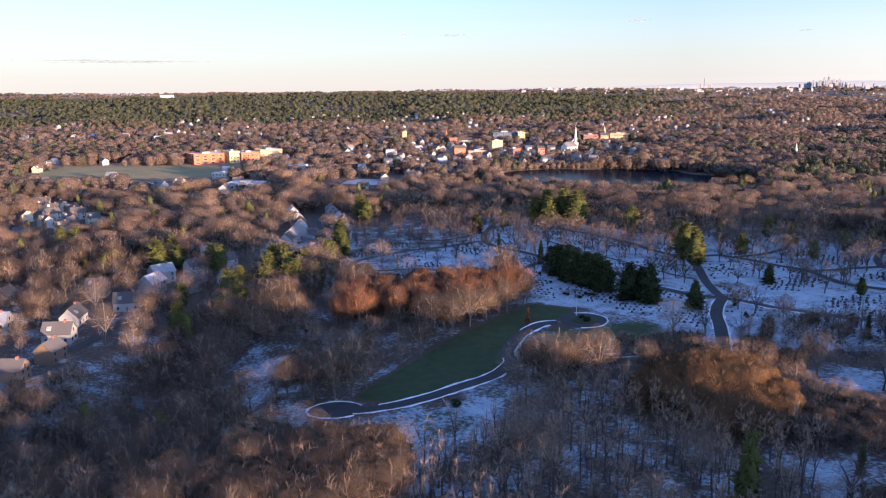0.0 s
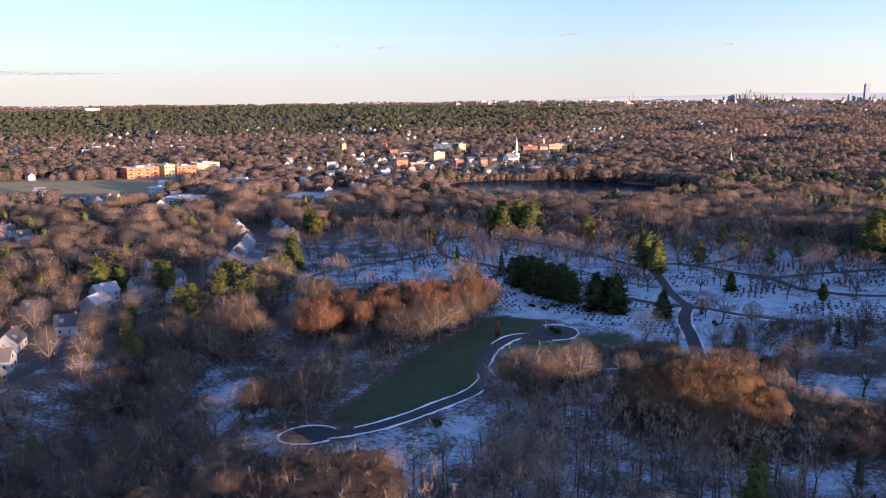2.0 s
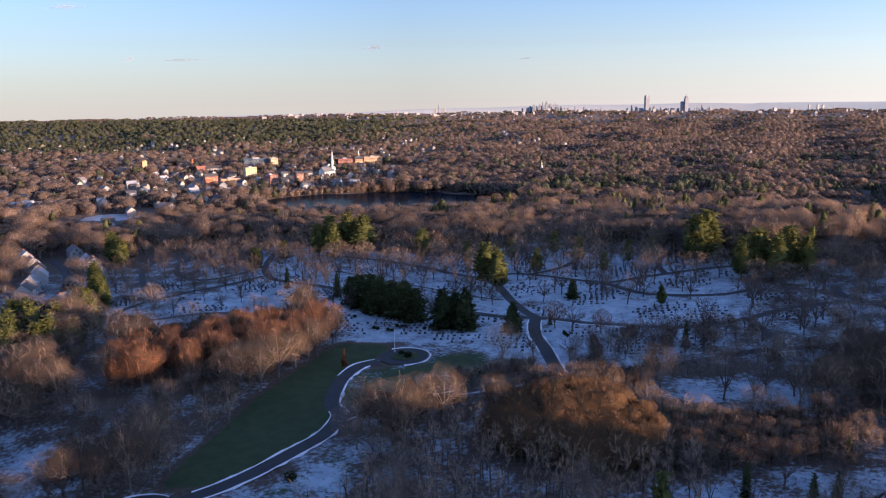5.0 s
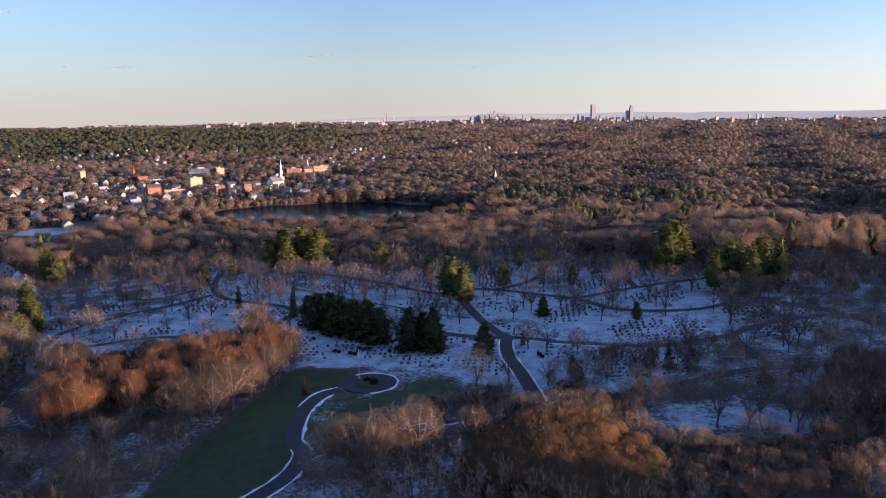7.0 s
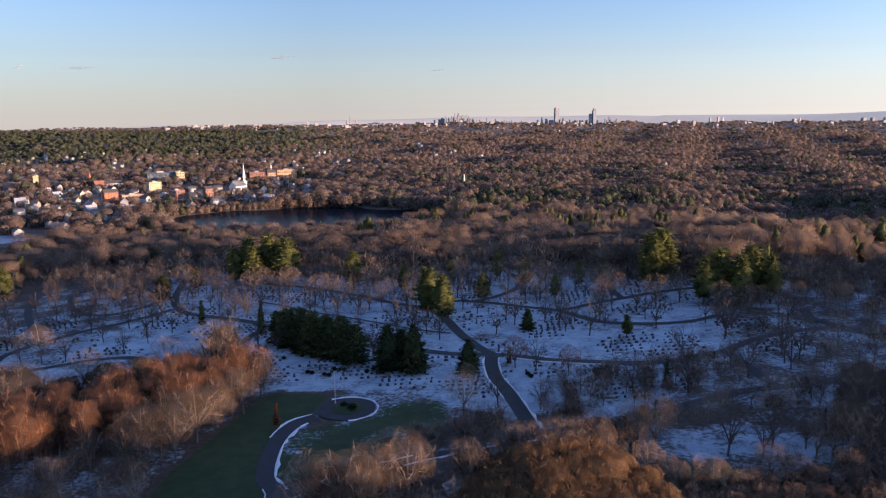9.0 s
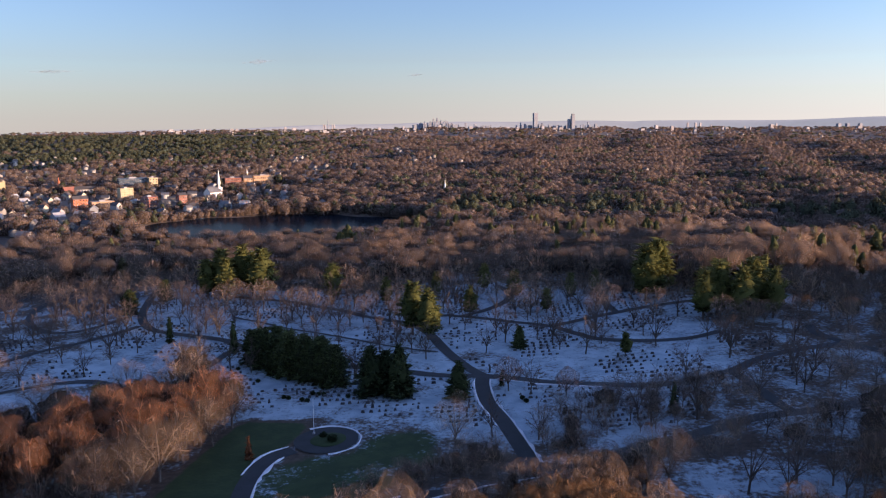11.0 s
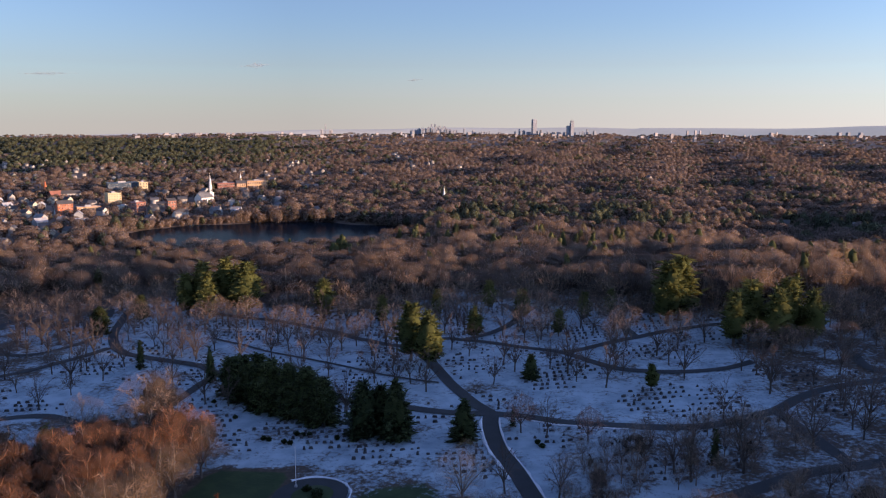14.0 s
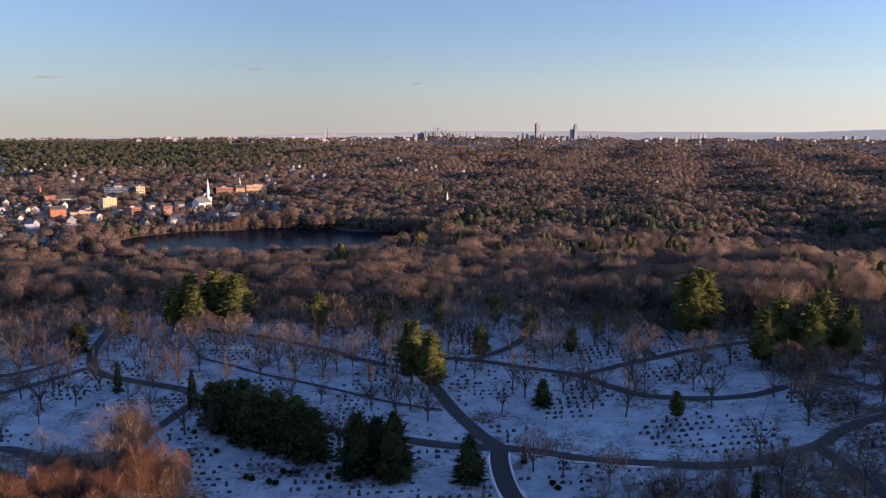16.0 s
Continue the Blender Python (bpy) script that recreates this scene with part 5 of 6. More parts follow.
    woods("side_woods", "unseen bare trees and pines added beside the cemetery for shade", rng, x[b], y[b], h[b], kinds[b], 1, 1.2)
    a |= b
    woods("valley_woods", "bare trees and pines round the town", rng, x[~a], y[~a], h[~a], kinds[~a], 1, 1.35)
    # far, in three belts that thin out with distance
    for word, step, lo, hi, wide in (("far_woods", 15.0, 1450, 2400, 1.45), ("distant_woods", 22.0, 2400, 3400, 2.0), ("horizon_woods", 40.0, 3400, 4850, 3.6)):
        x, y = scatter(rng, -4300, 2800, 600, 4850, step, 0.75)
        d = np.hypot(x, y + 60)
        ok = in_view(x, y, 0.97) & (d >= lo) & (d < hi)
        ok[ok] = free_of(x[ok], y[ok])
        x, y, d = x[ok], y[ok], d[ok]
        p = patch(x, y, 0.002)
        prob = 0.05 + 0.9 * sstep(1800, 2200, d) * sstep(100, 900, -x) * (d < 3900) + 0.12 * (p > 0.2)
        kinds = np.where(rng.random(len(x)) < prob, "pine", "bare").astype(object)
        h = rng.uniform(6.5, 15.5, len(x)) * (0.9 + 0.35 * patch(x, y, 0.006) + 0.25 * patch(x, y, 0.0025)) * (1 - 0.3 * sstep(2600, 4000, d)) + 2.5 * (kinds == "pine")
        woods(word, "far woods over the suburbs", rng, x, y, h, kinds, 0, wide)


grow_woods()

# ---- water ----
def water_sheet(name, c, r, z, label, surface=None):
    t = np.arange(64) * 2 * np.pi / 64
    wob = 1 + 0.05 * np.sin(3 * t + 1) + 0.04 * np.sin(5 * t)
    ring = np.stack([c[0] + r[0] * 1.12 * wob * np.cos(t), c[1] + r[1] * 1.12 * wob * np.sin(t), np.full(64, z)], 1)
    v = np.vstack([[(c[0], c[1], z)], ring])
    i = np.arange(64)
    return tagged(mesh_object(name, v, np.stack([np.zeros(64, int), 1 + i, 1 + (i + 1) % 64], 1), surface or M_WATER), label, "water", kind="structure")


def field_sheet(poly):
    """Mown dormant grass, draped on the ground and paled to look sunlit."""
    x, y = np.meshgrid(np.arange(-880, -590, 8.0), np.arange(415, 680, 8.0))
    ny, nx = x.shape
    i = (np.arange(ny - 1)[:, None] * nx + np.arange(nx - 1)[None, :]).ravel()
    f = np.stack([i, i + 1, i + nx + 1, i + nx], 1)
    v = np.stack([x.ravel(), y.ravel(), ground(x, y).ravel() + 0.25], 1)
    f = f[inside(v[f][:, :, 0].mean(1), v[f][:, :, 1].mean(1), poly)]
    used, f = np.unique(f, return_inverse=True)
    # grass colour lightened in place of the sunlight that trees block
    m = mat("sun_toned_grass", (0.22, 0.20, 0.085), 0.95, 0.3, 0.3, 0.05, second=(0.34, 0.28, 0.13))
    return tagged(mesh_object("playing_field", v[used], f.reshape(-1, 4), m, smooth=True), "mown dormant grass playing field before the school, paled to look sunlit", "field", kind="structure")


field_sheet(PLAYING_FIELD)
water_sheet("water_lake", LAKE_C, LAKE_R, LAKE_Z, "dark still lake below the town")
water_sheet("water_pond", POND_C, POND_R, LAKE_Z + 0.3, "small mill pond with a pale surface", mat("pale_pond", (0.42, 0.47, 0.54), 0.3, 0.15, 0.1))


# ---- the turning place, the round island and snow banks ----
def disc(name, c, r, lift, material, label, category, turn=0.0, hump=0.0):
    v, f = [], []
    for k, q in enumerate((0.0, 0.5, 0.85, 1.0)):
        for i in range(32):
            a = i * math.pi / 16
            dx, dy = r[0] * q * math.cos(a), r[1] * q * math.sin(a)
            x, y = c[0] + dx * math.cos(turn) - dy * math.sin(turn), c[1] + dx * math.sin(turn) + dy * math.cos(turn)
            z = gz(x, y) + 0.35 * math.sin(x * 0.11 + math.sin(y * 0.07) * 2) * math.sin(y * 0.09)
            v.append((x, y, z + lift + hump * (1 - q * q)))
    for k in range(3):
        for i in range(32):
            j = (i + 1) % 32
            f.append((k * 32 + i, (k + 1) * 32 + i, (k + 1) * 32 + j, k * 32 + j))
    return tagged(mesh_object(name, v, f, material, smooth=True), label, category, kind="structure")


disc("road_turning_place", (-104.5, 44.0), (9.0, 6.6), 0.30, M_ASPHALT, "widened asphalt end of the drive", "road", 0.35)
disc("road_roundabout", ISLAND_C, (10.0, 9.5), 0.31, M_ASPHALT, "asphalt loop round a planted island", "road", 0.3)
disc("island_lawn", (ISLAND_C[0] + 0.6, ISLAND_C[1] + 0.2), (5.6, 5.0), 0.42, mat("winter_turf", (0.034, 0.056, 0.018), 0.95, 0.3, 0.8, 0.05), "dark turf island within the loop", "lawn", 0.3, 0.8)


def snow_bank(line, side, width, lo=0.0, hi=1.0):
    """An uneven ridge of ploughed snow beside a drive."""
    rng = np.random.default_rng(int(abs(line[0, 0] * 7 + side * 3)) + 1)
    n = len(line)
    line = line[int(lo * n):max(int(hi * n), int(lo * n) + 4)]
    d = np.gradient(line, axis=0)
    d /= np.linalg.norm(d, axis=1)[:, None]
    nrm = np.stack([-d[:, 1], d[:, 0]], 1) * side
    wide = 0.3 + 0.9 * rng.random(len(line)) ** 2
    tall = 0.12 + 0.25 * rng.random(len(line))
    rows = []
    for u, up in ((-0.2, 0.0), (0.3, 1.0), (0.7, 0.8), (1.15, -0.1)):
        p = line + nrm * (width / 2 + 0.15 + u * wide)[:, None]
        z = ground(p[:, 0], p[:, 1]) + 0.35 * np.sin(p[:, 0] * 0.11 + np.sin(p[:, 1] * 0.07) * 2) * np.sin(p[:, 1] * 0.09)
        rows.append(np.concatenate([p, (z + 0.25 + tall * up)[:, None]], 1))
    v = np.stack(rows, 1).reshape(-1, 3)
    i = (np.arange(len(line) - 1)[:, None] * 4 + np.arange(3)[None, :]).ravel()
    f = np.stack([i, i + 4, i + 5, i + 1], 1)
    tagged(mesh_object("snow_bank", v, f, M_SNOWBANK, smooth=True), "low uneven bank of ploughed snow beside the drive", "snow bank", kind="structure")


SD, LR, GD = ROAD_LINES["south_drive"], ROAD_LINES["low_road"], ROAD_LINES["gate_drive"]
ED, FL, WD = ROAD_LINES["east_drive"], ROAD_LINES["far_loop"], ROAD_LINES["west_drive"]
snow_bank(SD[0], 1, SD[1], 0.12, 0.62)
snow_bank(SD[0], -1, SD[1], 0.05, 0.5)
snow_bank(SD[0], -1, SD[1], 0.58, 0.97)
snow_bank(SD[0], 1, SD[1], 0.85, 1.0)
snow_bank(LR[0], -1, LR[1], 0.02, 0.35)
snow_bank(LR[0], 1, LR[1], 0.08, 0.2)
snow_bank(GD[0], 1, GD[1], 0.45, 0.95)
snow_bank(GD[0], -1, GD[1], 0.1, 0.95)
snow_bank(ED[0], -1, ED[1], 0.05, 0.3)
t = np.arange(0.55, 5.75, 0.2)
u, w = 9.2 * np.cos(t), 6.8 * np.sin(t)
snow_bank(np.stack([-104.5 + u * math.cos(0.35) - w * math.sin(0.35), 44.0 + u * math.sin(0.35) + w * math.cos(0.35)], 1), -1, 0.2)
t = np.arange(-1.4, 2.4, 0.2)
snow_bank(np.stack([ISLAND_C[0] + 10.2 * np.cos(t), ISLAND_C[1] + 9.7 * np.sin(t)], 1), -1, 0.4)


# ---- single trees ----
def plant(protos, x, y, h, rng, base_h):
    k = h / base_h * (1.0 if protos[0].name.startswith(("bare", "oak", "orn", "col")) else 1.3)
    m = pose(x, y, gz(x, y), 0, 0, float(rng.random() * 360))
    ob = protos[int(rng.integers(0, len(protos)))]
    b = 1.3 if ob.name.startswith("pine") else 1.3 if ob.name.startswith("evergreen") else 1.0
    made = copy_thing(ob, m @ Matrix.Diagonal((k * b * float(rng.uniform(0.9, 1.15)), k * b * float(rng.uniform(0.9, 1.15)), k, 1)))
    return made


def cemetery_trees():
    rng = np.random.default_rng(8)
    proto = {
        "bare": [make_tree(rng, "bare", 14, "bare_tree", "bare spreading deciduous tree standing in snow", "tree", M_TWIG, "cemetery trees") for _ in range(9)],
        "oak": [make_tree(rng, "bare", 14, "oak_tree", "tall bare brown tree with a full crown of twigs", "tree", M_TWIG_W, "cemetery trees", 6, 5, 9) for _ in range(6)],
        "pine": [make_tree(rng, "pine", 18, "pine_tree", "tall irregular green pine with layered boughs", "tree", M_NEEDLE, "pines") for _ in range(6)],
        "yew": [make_tree(rng, "yew", 14, "dark_pine_tree", "broad dark evergreen with dense boughs", "tree", M_NEEDLE_D, "dark evergreens", arms=9, whorls=13) for _ in range(5)],
        "spire": [make_tree(rng, "spire", 10, "spruce_tree", "narrow pointed dark spruce", "tree", M_NEEDLE_D, "spruces", arms=6, whorls=12) for _ in range(3)],
        "pink": [make_tree(rng, "bare", 9, "ornamental_tree", "small rounded pinkish bare ornamental tree", "tree", M_TWIG_PINK, "ornamental trees")],
        "conifer": [make_tree(rng, "conifer", 14, "evergreen_tree", "full dark green conifer with boughs to the ground", "tree", M_NEEDLE_D, "conifers", arms=9, whorls=15) for _ in range(3)],
        "fir": [make_tree(rng, "spire", 16, "fir_tree", "tall slim green fir rising from bare woods", "tree", M_NEEDLE, "firs", arms=7, whorls=16)],
        "column": [make_tree(rng, "spire", 8, "columnar_tree", "slim rusty columnar tree by the drive", "tree", M_RUST, "columnar trees", arms=6, whorls=12)],
    }
    base = {"bare": 14, "oak": 14, "pine": 18, "yew": 14, "spire": 10, "pink": 9, "column": 8, "fir": 16, "conifer": 14}
    spots = [("yew", x, y, h) for x, y, h in ((-95, 243, 12), (-89, 237, 14), (-83, 231, 13), (-77, 227, 15), (-70, 222, 14), (-64, 218, 15), (-58, 214, 13), (-84, 239, 14), (-72, 230, 13),
                                             (-169, 361, 10), (-177, 330, 11))]
    spots += [("conifer", x, y, h) for x, y, h in ((-44, 203, 15), (-34, 201, 15.5), (-39, 206, 13), (-13, 197, 11), (14, 251, 8))]
    spots += [("pine", x, y, h) for x, y, h in ((-75, 346, 17), (-31, 278, 20), (-24, 268, 19), (-139, 367, 22), (-129, 374, 23), (-115, 358, 23), (-122, 366, 20), (-134, 357, 19), (-146, 362, 18),
                                              (84, 317, 24), (91, 322, 25), (100, 279, 19), (108, 284, 21), (116, 276, 20), (123, 283, 22), (130, 275, 19), (112, 292, 20),
                                              (-225, 178, 16), (-218, 134, 15), (-246, 267, 15), (-214, 206, 15), (-203, 192, 14), (-232, 188, 15), (-305, 169, 15), (-298, 176, 13), (-210, 123, 14), (-238, 115, 12), (-285, 357, 17),
                                              (-280, 350, 15), (-226, 144, 14), (-213, 135, 13), (-240, 262, 13),
                                              (-400, 180, 16), (-393, 186, 15), (-302, 164, 17), (-311, 172, 16), (-317, 191, 15), (-218, 171, 17), (-226, 166, 16), (-211, 178, 15), (-205, 118, 15), (-198, 112, 13),
                                              (-218, 91, 14), (-278, 348, 17), (-271, 342, 16), (-226, 235, 15), (-219, 229, 14), (-275, 179, 15), (-209, 143, 15), (-201, 150, 15),
                                              (-233, 180, 16), (-198, 153, 16), (-214, 152, 17), (-219, 127, 16), (-203, 104, 14), (-229, 241, 15), (-293, 368, 17), (-267, 176, 15), (-222, 158, 15), (-192, 160, 14))]
    spots += [("pine", x, y, h) for x, y, h in ((54, 233, 8), (20, 334, 13), (48, 326, 12), (-4, 306, 12), (33, 306, 10), (62, 334, 11), (-46, 334, 12), (6, 356, 13), (-20, 345, 12))]
    spots += [("spire", x, y, h) for x, y, h in ((-106, 257, 12), (-139, 276, 10), (55, 172, 9), (3, 207, 5), (50, 54, 8), (68, 45, 10), (80, 72, 7), (63, 46, 9))]
    spots += [("oak", x, y, h) for x, y, h in ((-124, 199, 14), (-115, 193, 15), (-131, 192, 13), (-107, 196, 12), (-222, 262, 11), (-228, 268, 10))]
    spots += [("pink", 24, 192, 11), ("pink", 5, 202, 12.5), ("column", -76, 152, 8), ("fir", 25, 23, 19)]
    bare = [(-35, 243), (-52, 223), (-72, 258), (-42, 297), (-56, 308), (-73, 322), (47, 258), (94, 228), (31, 266), (9, 260), (0, 247), (23, 263), (46, 263), (48, 250), (53, 185), (69, 204), (43, 169), (61, 167), (92, 224), (102, 183), (85, 178),
            (-144, 307), (-127, 290), (-122, 291), (-101, 283), (-89, 287), (-75, 281), (-62, 258), (-83, 314), (-66, 301), (-55, 300), (-43, 302), (-90, 321), (-51, 220),
            (-44, 252), (-119, 253), (-149, 263), (-159, 233), (-195, 297)]
    taken = [(x, y) for _, x, y, _ in spots] + bare
    x, y = scatter(rng, -260, 140, 140, 430, 11)
    ok = (inside(x, y, CEMETERY) | inside(x, y, SNOW_RIGHT)) & (road_gap(x, y) > 4) & ~((x > -62) & (x < -14) & (y < 200))
    dense = 0.34 + 0.62 * (y > 290) + 0.35 * ((x > -20) & (y > 275)) + 0.25 * ((x < -95) & (y > 255)) + 0.35 * (x > 85) + 0.3 * ((x > 45) & (y < 200)) - 0.30 * ((x > -90) & (x < -10) & (y < 225)) - 0.22 * ((x > 5) & (x < 60) & (y > 205) & (y < 250))
    ok &= rng.random(len(x)) < dense
    for a, b in zip(x[ok], y[ok]):
        if len(bare) < 360 and min(math.hypot(a - p, b - q) for p, q in taken) > 5.8:
            bare.append((float(a), float(b)))
            taken.append((float(a), float(b)))
    for a, b in ((48, 40), (60, 58), (72, 52), (86, 60), (95, 48), (104, 66), (76, 64), (112, 54), (58, 118), (72, 122), (66, 114), (80, 119)):
        bare.append((a, b))
    spots += [("oak" if b > 292 - 0.25 * a and rng.random() < 0.72 else "bare", a, b, float(rng.uniform(11.5, 17.5))) for a, b in bare]
    for kind, a, b, h in spots:
        plant(proto[kind], a, b, h, rng, base[kind])
    for group in proto.values():
        for ob in group:
            for o in (*ob.children_recursive, ob):
                bpy.data.objects.remove(o)


M_TWIG_PINK = crown_mat("pinkish_twigs", (0.20, 0.12, 0.095), (0.40, 0.25, 0.20), 2.4, (0.5, 1.0))
M_RUST = crown_mat("rusty_foliage", (0.16, 0.065, 0.035), (0.36, 0.16, 0.07), 2.0, (0.0, 0.8))
cemetery_trees()


# ---- headstones ----
def stone_shapes():
    out = []
    for w, h, t, top in ((0.9, 0.95, 0.28, 0.12), (0.75, 1.15, 0.25, 0.25), (1.25, 0.85, 0.35, 0.05), (0.6, 0.75, 0.2, 0.2), (0.7, 1.7, 0.6, 0.5)):
        v = []
        for y in (-t / 2, t / 2):
            v += [(-w / 2, y, 0.2), (w / 2, y, 0.2), (w / 2, y, h), (w * 0.25, y, h + top), (-w * 0.25, y, h + top), (-w / 2, y, h)]
        tris = [(0, 1, 2), (0, 2, 3), (0, 3, 4), (0, 4, 5), (6, 8, 7), (6, 9, 8), (6, 10, 9), (6, 11, 10)]
        for i in range(6):
            j = (i + 1) % 6
            tris += [(i, i + 6, j), (j, i + 6, j + 6)]
        b = len(v)
        v += [(sx * (w / 2 + 0.12), sy * (t / 2 + 0.12), z) for z in (-0.2, 0.22) for sx, sy in ((-1, -1), (1, -1), (1, 1), (-1, 1))]
        for q in ((0, 1, 5, 4), (1, 2, 6, 5), (2, 3, 7, 6), (3, 0, 4, 7), (4, 5, 6, 7)):
            tris += [(b + q[0], b + q[1], b + q[2]), (b + q[0], b + q[2], b + q[3])]
        out.append((np.array(v, float), np.array(tris), 20))
    return out


def headstones():
    rng = np.random.default_rng(4)
    shapes = stone_shapes()
    # rows: keep one in each cell of a slanting grid
    u, w = [], []
    for i in range(-95, 60):
        for j in range(30, 100):
            px, py = i * 2.7 + 0.25 * j + rng.normal() * 0.35, j * 4.2 + 0.12 * i + rng.normal() * 0.25
            u.append(px)
            w.append(py)
    x, y = np.array(u), np.array(w)
    ok = inside(x, y, CEMETERY) & (road_gap(x, y) > 4.2) & (in_ellipse(x, y, ISLAND_C, (13, 12)) > 1) & (y > 168 - 0.1 * x)
    gap = np.array([noise.noise((a * 0.05, b * 0.05, 1.7)) for a, b in zip(x, y)])
    ok &= (rng.random(len(x)) < 0.2 + 2.1 * gap + 0.5 * (in_ellipse(x, y, (-66, 203), (22, 13)) < 1) + 0.3 * (in_ellipse(x, y, (-30, 190), (30, 9)) < 1))
    x, y = x[ok], y[ok]
    near = np.argsort(np.hypot(x + 15, y - 190))
    meshes = {}
    rest_v, rest_f, count = [], [], 0
    for rank, k in enumerate(near):
        s = int(rng.choice(5, p=[0.34, 0.10, 0.33, 0.2, 0.03]))
        m = pose(x[k], y[k], gz(x[k], y[k]) + 0.12, rng.normal() * 2, rng.normal() * 2, 8 + rng.normal() * 5) @ Matrix.Diagonal((float(rng.uniform(0.8, 1.15)), 1.0, float(rng.uniform(0.55, 0.85)), 1))
        v, f, cut = shapes[s]
        if rank < 290:
            root = new("headstone")
            root.matrix_basis = m
            if s not in meshes:
                meshes[s] = (mesh_object("tablet", v[:12], f[:cut], M_STONE, root).data, mesh_object("base", v[12:], f[cut:] - 12, M_STONE, root).data)
            else:
                for word, me in zip(("tablet", "base"), meshes[s]):
                    new(word, me).parent = root
            tagged(root, ("dark granite headstone on a low base in snow", "tall granite headstone with rounded top in snow", "wide low granite family headstone in snow", "small grey headstone in snow",
                          "granite obelisk monument in snow")[s], "headstone", "headstones in the cemetery")
        else:
            rest_v.append(np.array([m @ Vector(p) for p in v]))
            rest_f.append(f + count)
            count += len(v)
    tagged(mesh_object("distant_headstones", np.concatenate(rest_v), np.concatenate(rest_f), M_STONE), "rows of small dark headstones farther up the cemetery", "headstones", kind="stuff")


headstones()


def obelisk(x, y, h):
    root = new("obelisk")
    root.matrix_basis = pose(x, y, gz(x, y), 0, 0, 12)
    part("plinth", box_bm(-0.9, -0.9, -0.4, 0.9, 0.9, 0.7), M_STONE, root)
    part("shaft", cone_bm(0.75, 0.5, 0.7, h - 0.8, 4, 0, 0, math.pi / 4), M_STONE, root)
    part("cap", cone_bm(0.5, 0.03, h - 0.8, h, 4, 0, 0, math.pi / 4), M_STONE, root)
    return tagged(root, "tall dark granite obelisk among headstones", "monument", "obelisks")


obelisk(-204, 346, 6.2)
obelisk(-189, 315, 5.6)


# ---- flagpole and island shrubs ----
def flagpole(x, y, h):
    root = new("flagpole")
    root.matrix_basis = pose(x, y, gz(x, y) + 0.3)
    part("base", cone_bm(0.45, 0.4, -0.4, 0.35, 10), M_FLATROOF, root)
    part("pole", cone_bm(0.11, 0.06, 0.3, h, 8), M_METAL, root)
    ball = bmesh.new()
    bmesh.ops.create_icosphere(ball, subdivisions=1, radius=0.16, matrix=Matrix.Translation((0, 0, h + 0.12)))
    part("finial", ball, M_METAL, root)
    return tagged(root, "slim white flagpole beside the planted island", "flagpole")


flagpole(-59.5, 169.5, 11)


def shrub(x, y, r, material, label, seed):
    rng = np.random.default_rng(seed)
    n = 420
    o = rng.normal(size=(n, 3))
    o /= np.linalg.norm(o, axis=1)[:, None]
    p = o * (rng.random((n, 1)) ** 0.4) * (r, r, r * 0.7) + (0, 0, r * 0.6)
    d = o + rng.normal(size=(n, 3)) * 0.5
    s = np.cross(d, rng.normal(size=(n, 3))) * 0.12
    root = new("shrub")
    root.matrix_basis = pose(x, y, gz(x, y) + 0.3)
    tri_mesh("foliage", np.stack([p - s, p + s, p + d * 0.35], 1), material, root)
    tri_mesh("stem", tube((0, 0, -0.4), (0, 0, r * 0.8), 0.08, 0.04, 5), M_BARK, root)
    return tagged(root, label, "shrub")


shrub(-53, 163, 1.6, M_NEEDLE_D, "dark evergreen shrub on the island", 1)
shrub(-56, 166, 1.2, M_NEEDLE_D, "low dark shrub on the island", 2)
shrub(-68, 60, 1.8, M_NEEDLE_D, "dark round shrub on the snowy slope", 3)
for number, (x, y) in enumerate(((-75, 202), (-73, 201), (-68, 199), (-66, 198), (-88, 220), (-65, 205), (-63, 204), (-61, 204), (-52, 201), (-99, 235), (-81, 223), (10, 190), (9, 193))):
    tagged(shrub(x, y, 0.55, M_NEEDLE_D, "small clipped dark evergreen shrub among headstones", 10 + number), group="grave shrubs")


# ---- the far city and hills ----
def tower_block(x, y, z0, z1, w, material, label, top=0):
    root = new("skyscraper" if z1 - z0 > 30 else "far_block")
    root.matrix_basis = pose(x, y, z0, 0, 0, 20)
    h = z1 - z0
    part("shaft", box_bm(-w / 2, -w * 0.4, -8, w / 2, w * 0.4, h * (0.86 if top else 1)), material, root)
    part("crown", box_bm(-w * 0.36, -w * 0.3, h * (0.86 if top else 1), w * 0.36, w * 0.3, h * (1.0 if top else 1.03)), material, root)
    if top == 2:
        part("mast", cone_bm(0.8, 0.3, h, h * 1.18, 5), material, root)
    return tagged(root, label, "skyscraper", "city skyline")


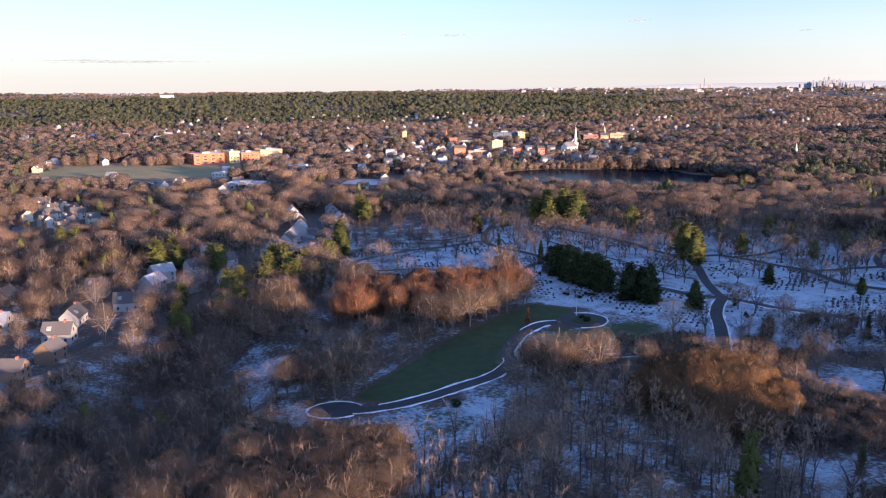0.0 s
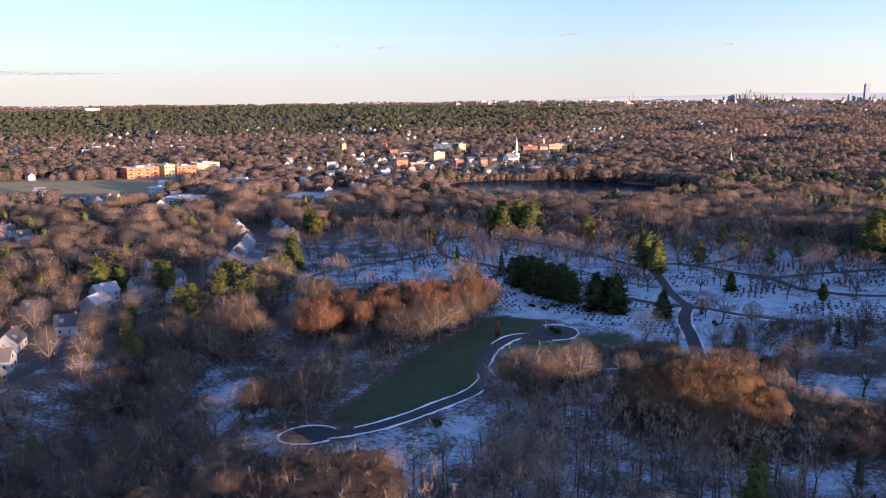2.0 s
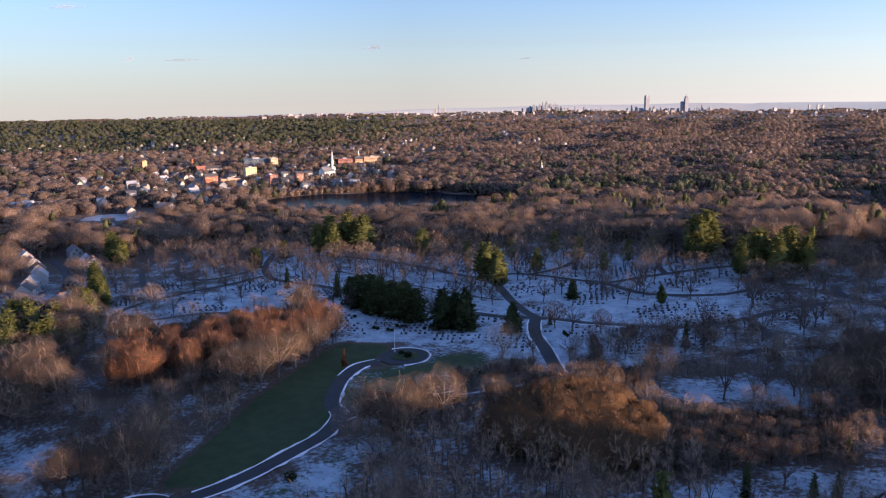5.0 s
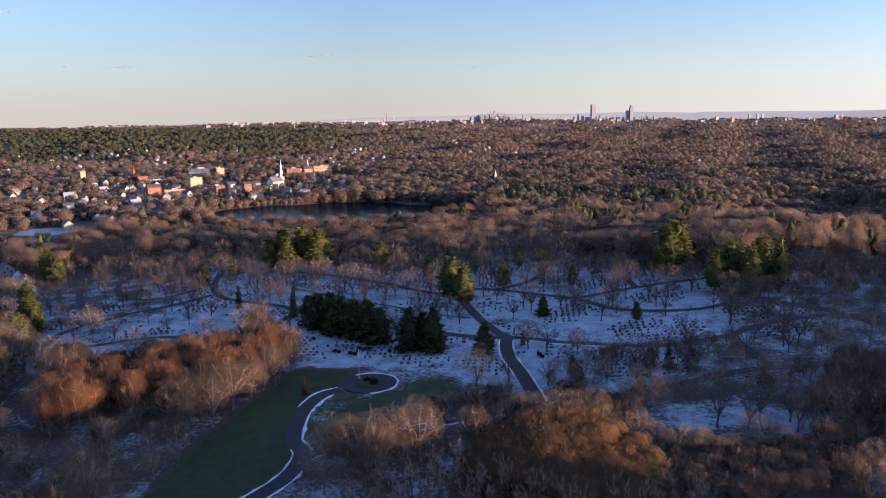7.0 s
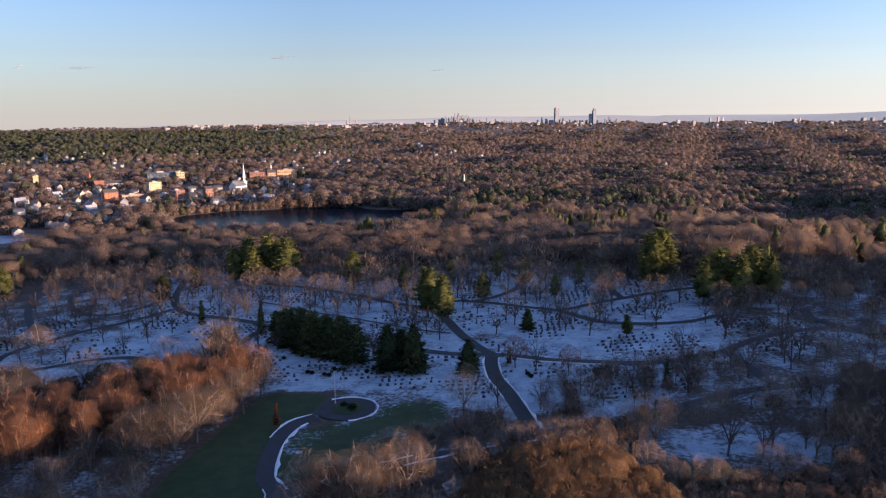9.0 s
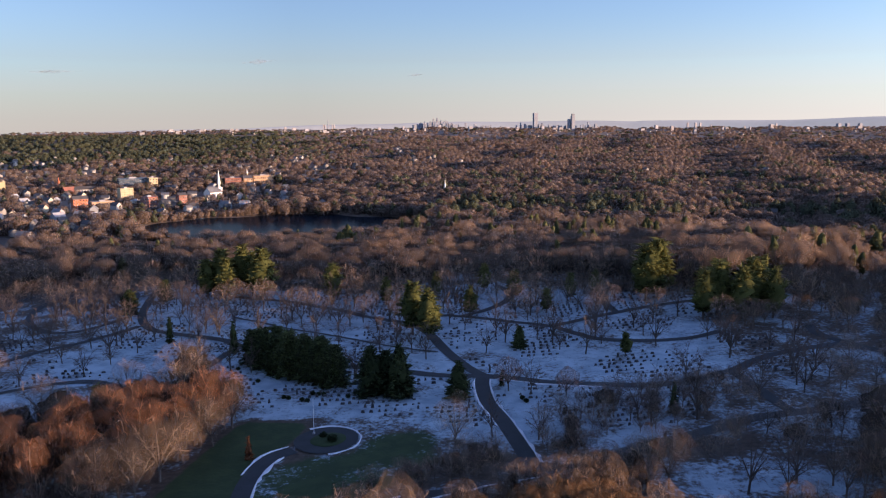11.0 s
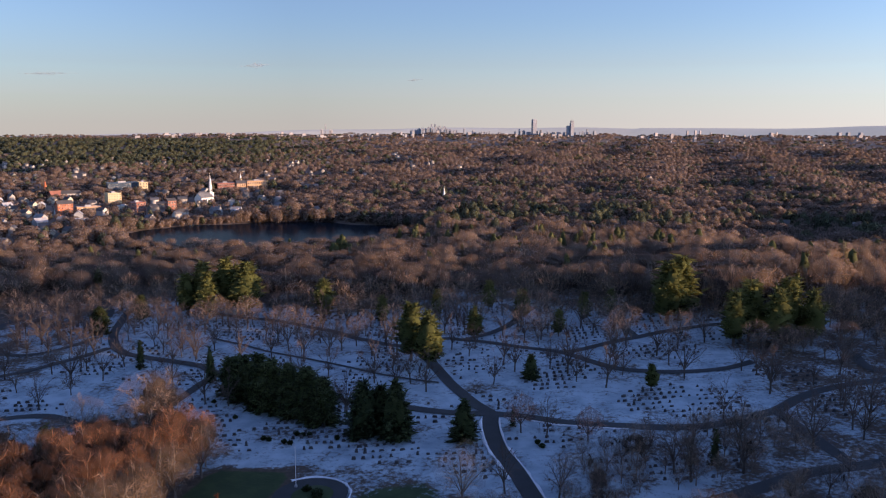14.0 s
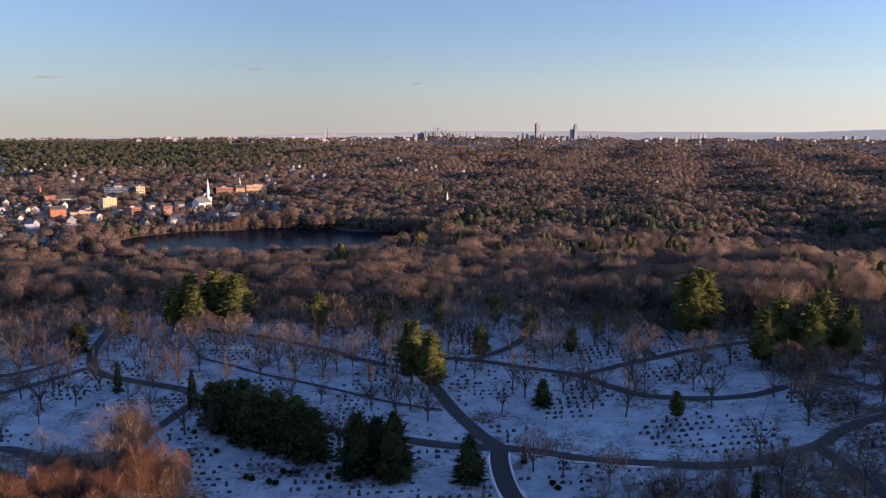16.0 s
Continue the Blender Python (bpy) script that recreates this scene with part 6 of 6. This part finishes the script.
def skyline():
    rng = np.random.default_rng(3)
    lab = "blue-grey tower of the distant city skyline, haze in its colour"
    tower_block(561, 4534, 50, 138, 24, M_SKYLINE, "tall plain glass slab tower with distance haze in its colour")
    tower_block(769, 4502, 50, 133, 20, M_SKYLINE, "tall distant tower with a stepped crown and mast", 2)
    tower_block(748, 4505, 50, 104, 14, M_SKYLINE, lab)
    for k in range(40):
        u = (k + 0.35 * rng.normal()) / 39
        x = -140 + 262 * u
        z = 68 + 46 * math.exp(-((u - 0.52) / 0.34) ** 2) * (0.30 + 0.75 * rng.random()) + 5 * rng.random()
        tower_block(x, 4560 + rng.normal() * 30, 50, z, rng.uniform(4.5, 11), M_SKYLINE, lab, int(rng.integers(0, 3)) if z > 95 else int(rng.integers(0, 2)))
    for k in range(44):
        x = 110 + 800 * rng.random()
        tower_block(x, 4560 - 0.03 * x + rng.normal() * 20, 48, 67 + 22 * rng.random() ** 3, rng.uniform(5, 14), M_SKYLINE, "low block of the distant city, haze in its colour", 0)
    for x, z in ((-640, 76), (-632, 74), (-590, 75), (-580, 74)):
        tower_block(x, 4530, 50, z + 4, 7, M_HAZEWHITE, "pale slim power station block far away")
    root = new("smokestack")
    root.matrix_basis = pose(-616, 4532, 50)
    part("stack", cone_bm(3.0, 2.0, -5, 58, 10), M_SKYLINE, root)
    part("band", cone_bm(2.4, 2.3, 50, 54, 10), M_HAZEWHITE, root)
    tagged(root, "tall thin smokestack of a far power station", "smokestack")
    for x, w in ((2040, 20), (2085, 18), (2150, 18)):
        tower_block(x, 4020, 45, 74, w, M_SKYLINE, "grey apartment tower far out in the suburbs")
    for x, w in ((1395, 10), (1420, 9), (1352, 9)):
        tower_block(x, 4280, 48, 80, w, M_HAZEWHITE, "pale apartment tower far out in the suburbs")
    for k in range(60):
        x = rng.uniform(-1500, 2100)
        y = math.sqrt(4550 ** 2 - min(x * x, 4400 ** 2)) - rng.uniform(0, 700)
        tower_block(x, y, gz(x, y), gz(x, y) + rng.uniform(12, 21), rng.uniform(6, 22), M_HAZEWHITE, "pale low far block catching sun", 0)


skyline()


def far_ridge():
    """The long blue ridges that close the view, glowing in place of haze."""
    a = np.radians(np.arange(-75, 61, 0.5))
    deg = np.degrees(a)
    top = 58 + 6 * np.sin(deg * 0.21) + 3 * np.sin(deg * 0.63 + 1) + 30 * sstep(-20, -3, deg) + 16 * sstep(12, 24, deg) + 6 * np.sin(deg * 0.5) * (deg > 14) - 30 * sstep(5, 40, -deg)
    v = []
    for r, k in ((4790, -0.4), (4830, 0.5), (4870, 0.85), (4900, 1.0), (4925, 0.9), (4940, -0.4)):
        z = np.where(k < 0, -10, 20 + (top - 20) * k)
        v.append(np.stack([r * np.sin(a), r * np.cos(a), z], 1))
    v = np.stack(v, 1).reshape(-1, 3)
    i = (np.arange(len(a) - 1)[:, None] * 6 + np.arange(5)[None, :]).ravel()
    tagged(mesh_object("backdrop_far_ridge", v, np.stack([i, i + 6, i + 7, i + 1], 1), M_FARHILL, smooth=True), "low blue wooded ridge on the horizon, glowing in place of haze", "hills", kind="structure")


far_ridge()



# ---- wisps of cloud ----
def cloud(x, y, z, length, thick, seed):
    """A thin, loose wisp of small flakes."""
    rng = np.random.default_rng(seed)
    n = 700
    u = rng.normal(size=n) * 0.30
    p = np.stack([u * length, rng.normal(size=n) * length * 0.1, rng.normal(size=n) * thick * 0.35 * np.exp(-(u / 0.35) ** 2) + u * thick * 0.5], 1)
    d = rng.normal(size=(n, 3)) * (length * 0.05, length * 0.03, thick * 0.12)
    e = rng.normal(size=(n, 3)) * (length * 0.04, length * 0.03, thick * 0.10)
    ob = tri_mesh("backdrop_cloud", np.stack([p, p + d, p + e], 1), M_CLOUD)
    ob.matrix_basis = pose(x, y, z, 0, 0, math.degrees(math.atan2(-x, y)))
    return tagged(ob, "small thin grey wisp of cloud in clear sky", "cloud", kind="structure")


M_CLOUD = bpy.data.materials.new("thin_cloud")
M_CLOUD.use_nodes = True
cn, cl = M_CLOUD.node_tree.nodes, M_CLOUD.node_tree.links
c_tr, c_mx = cn.new("ShaderNodeBsdfTransparent"), cn.new("ShaderNodeMixShader")
cn["Principled BSDF"].inputs["Base Color"].default_value = (0.42, 0.40, 0.43, 1)
cn["Principled BSDF"].inputs["Roughness"].default_value = 1.0
c_mx.inputs[0].default_value = 0.14
cl.new(c_tr.outputs[0], c_mx.inputs[1])
cl.new(cn["Principled BSDF"].outputs[0], c_mx.inputs[2])
cl.new(c_mx.outputs[0], cn["Material Output"].inputs["Surface"])
for k, (x, y, z, length, thick) in enumerate(((-905, 4120, 400, 100, 18), (-1810, 3790, 335, 150, 12), (-112, 4270, 339, 60, 10), (-2027, 3655, 335, 40, 16), (-2250, 3527, 573, 120, 20), (-3100, 2849, 196, 520, 12), (-3255, 2679, 203, 330, 8))):
    cloud(x, y, z, length, thick, k + 1)
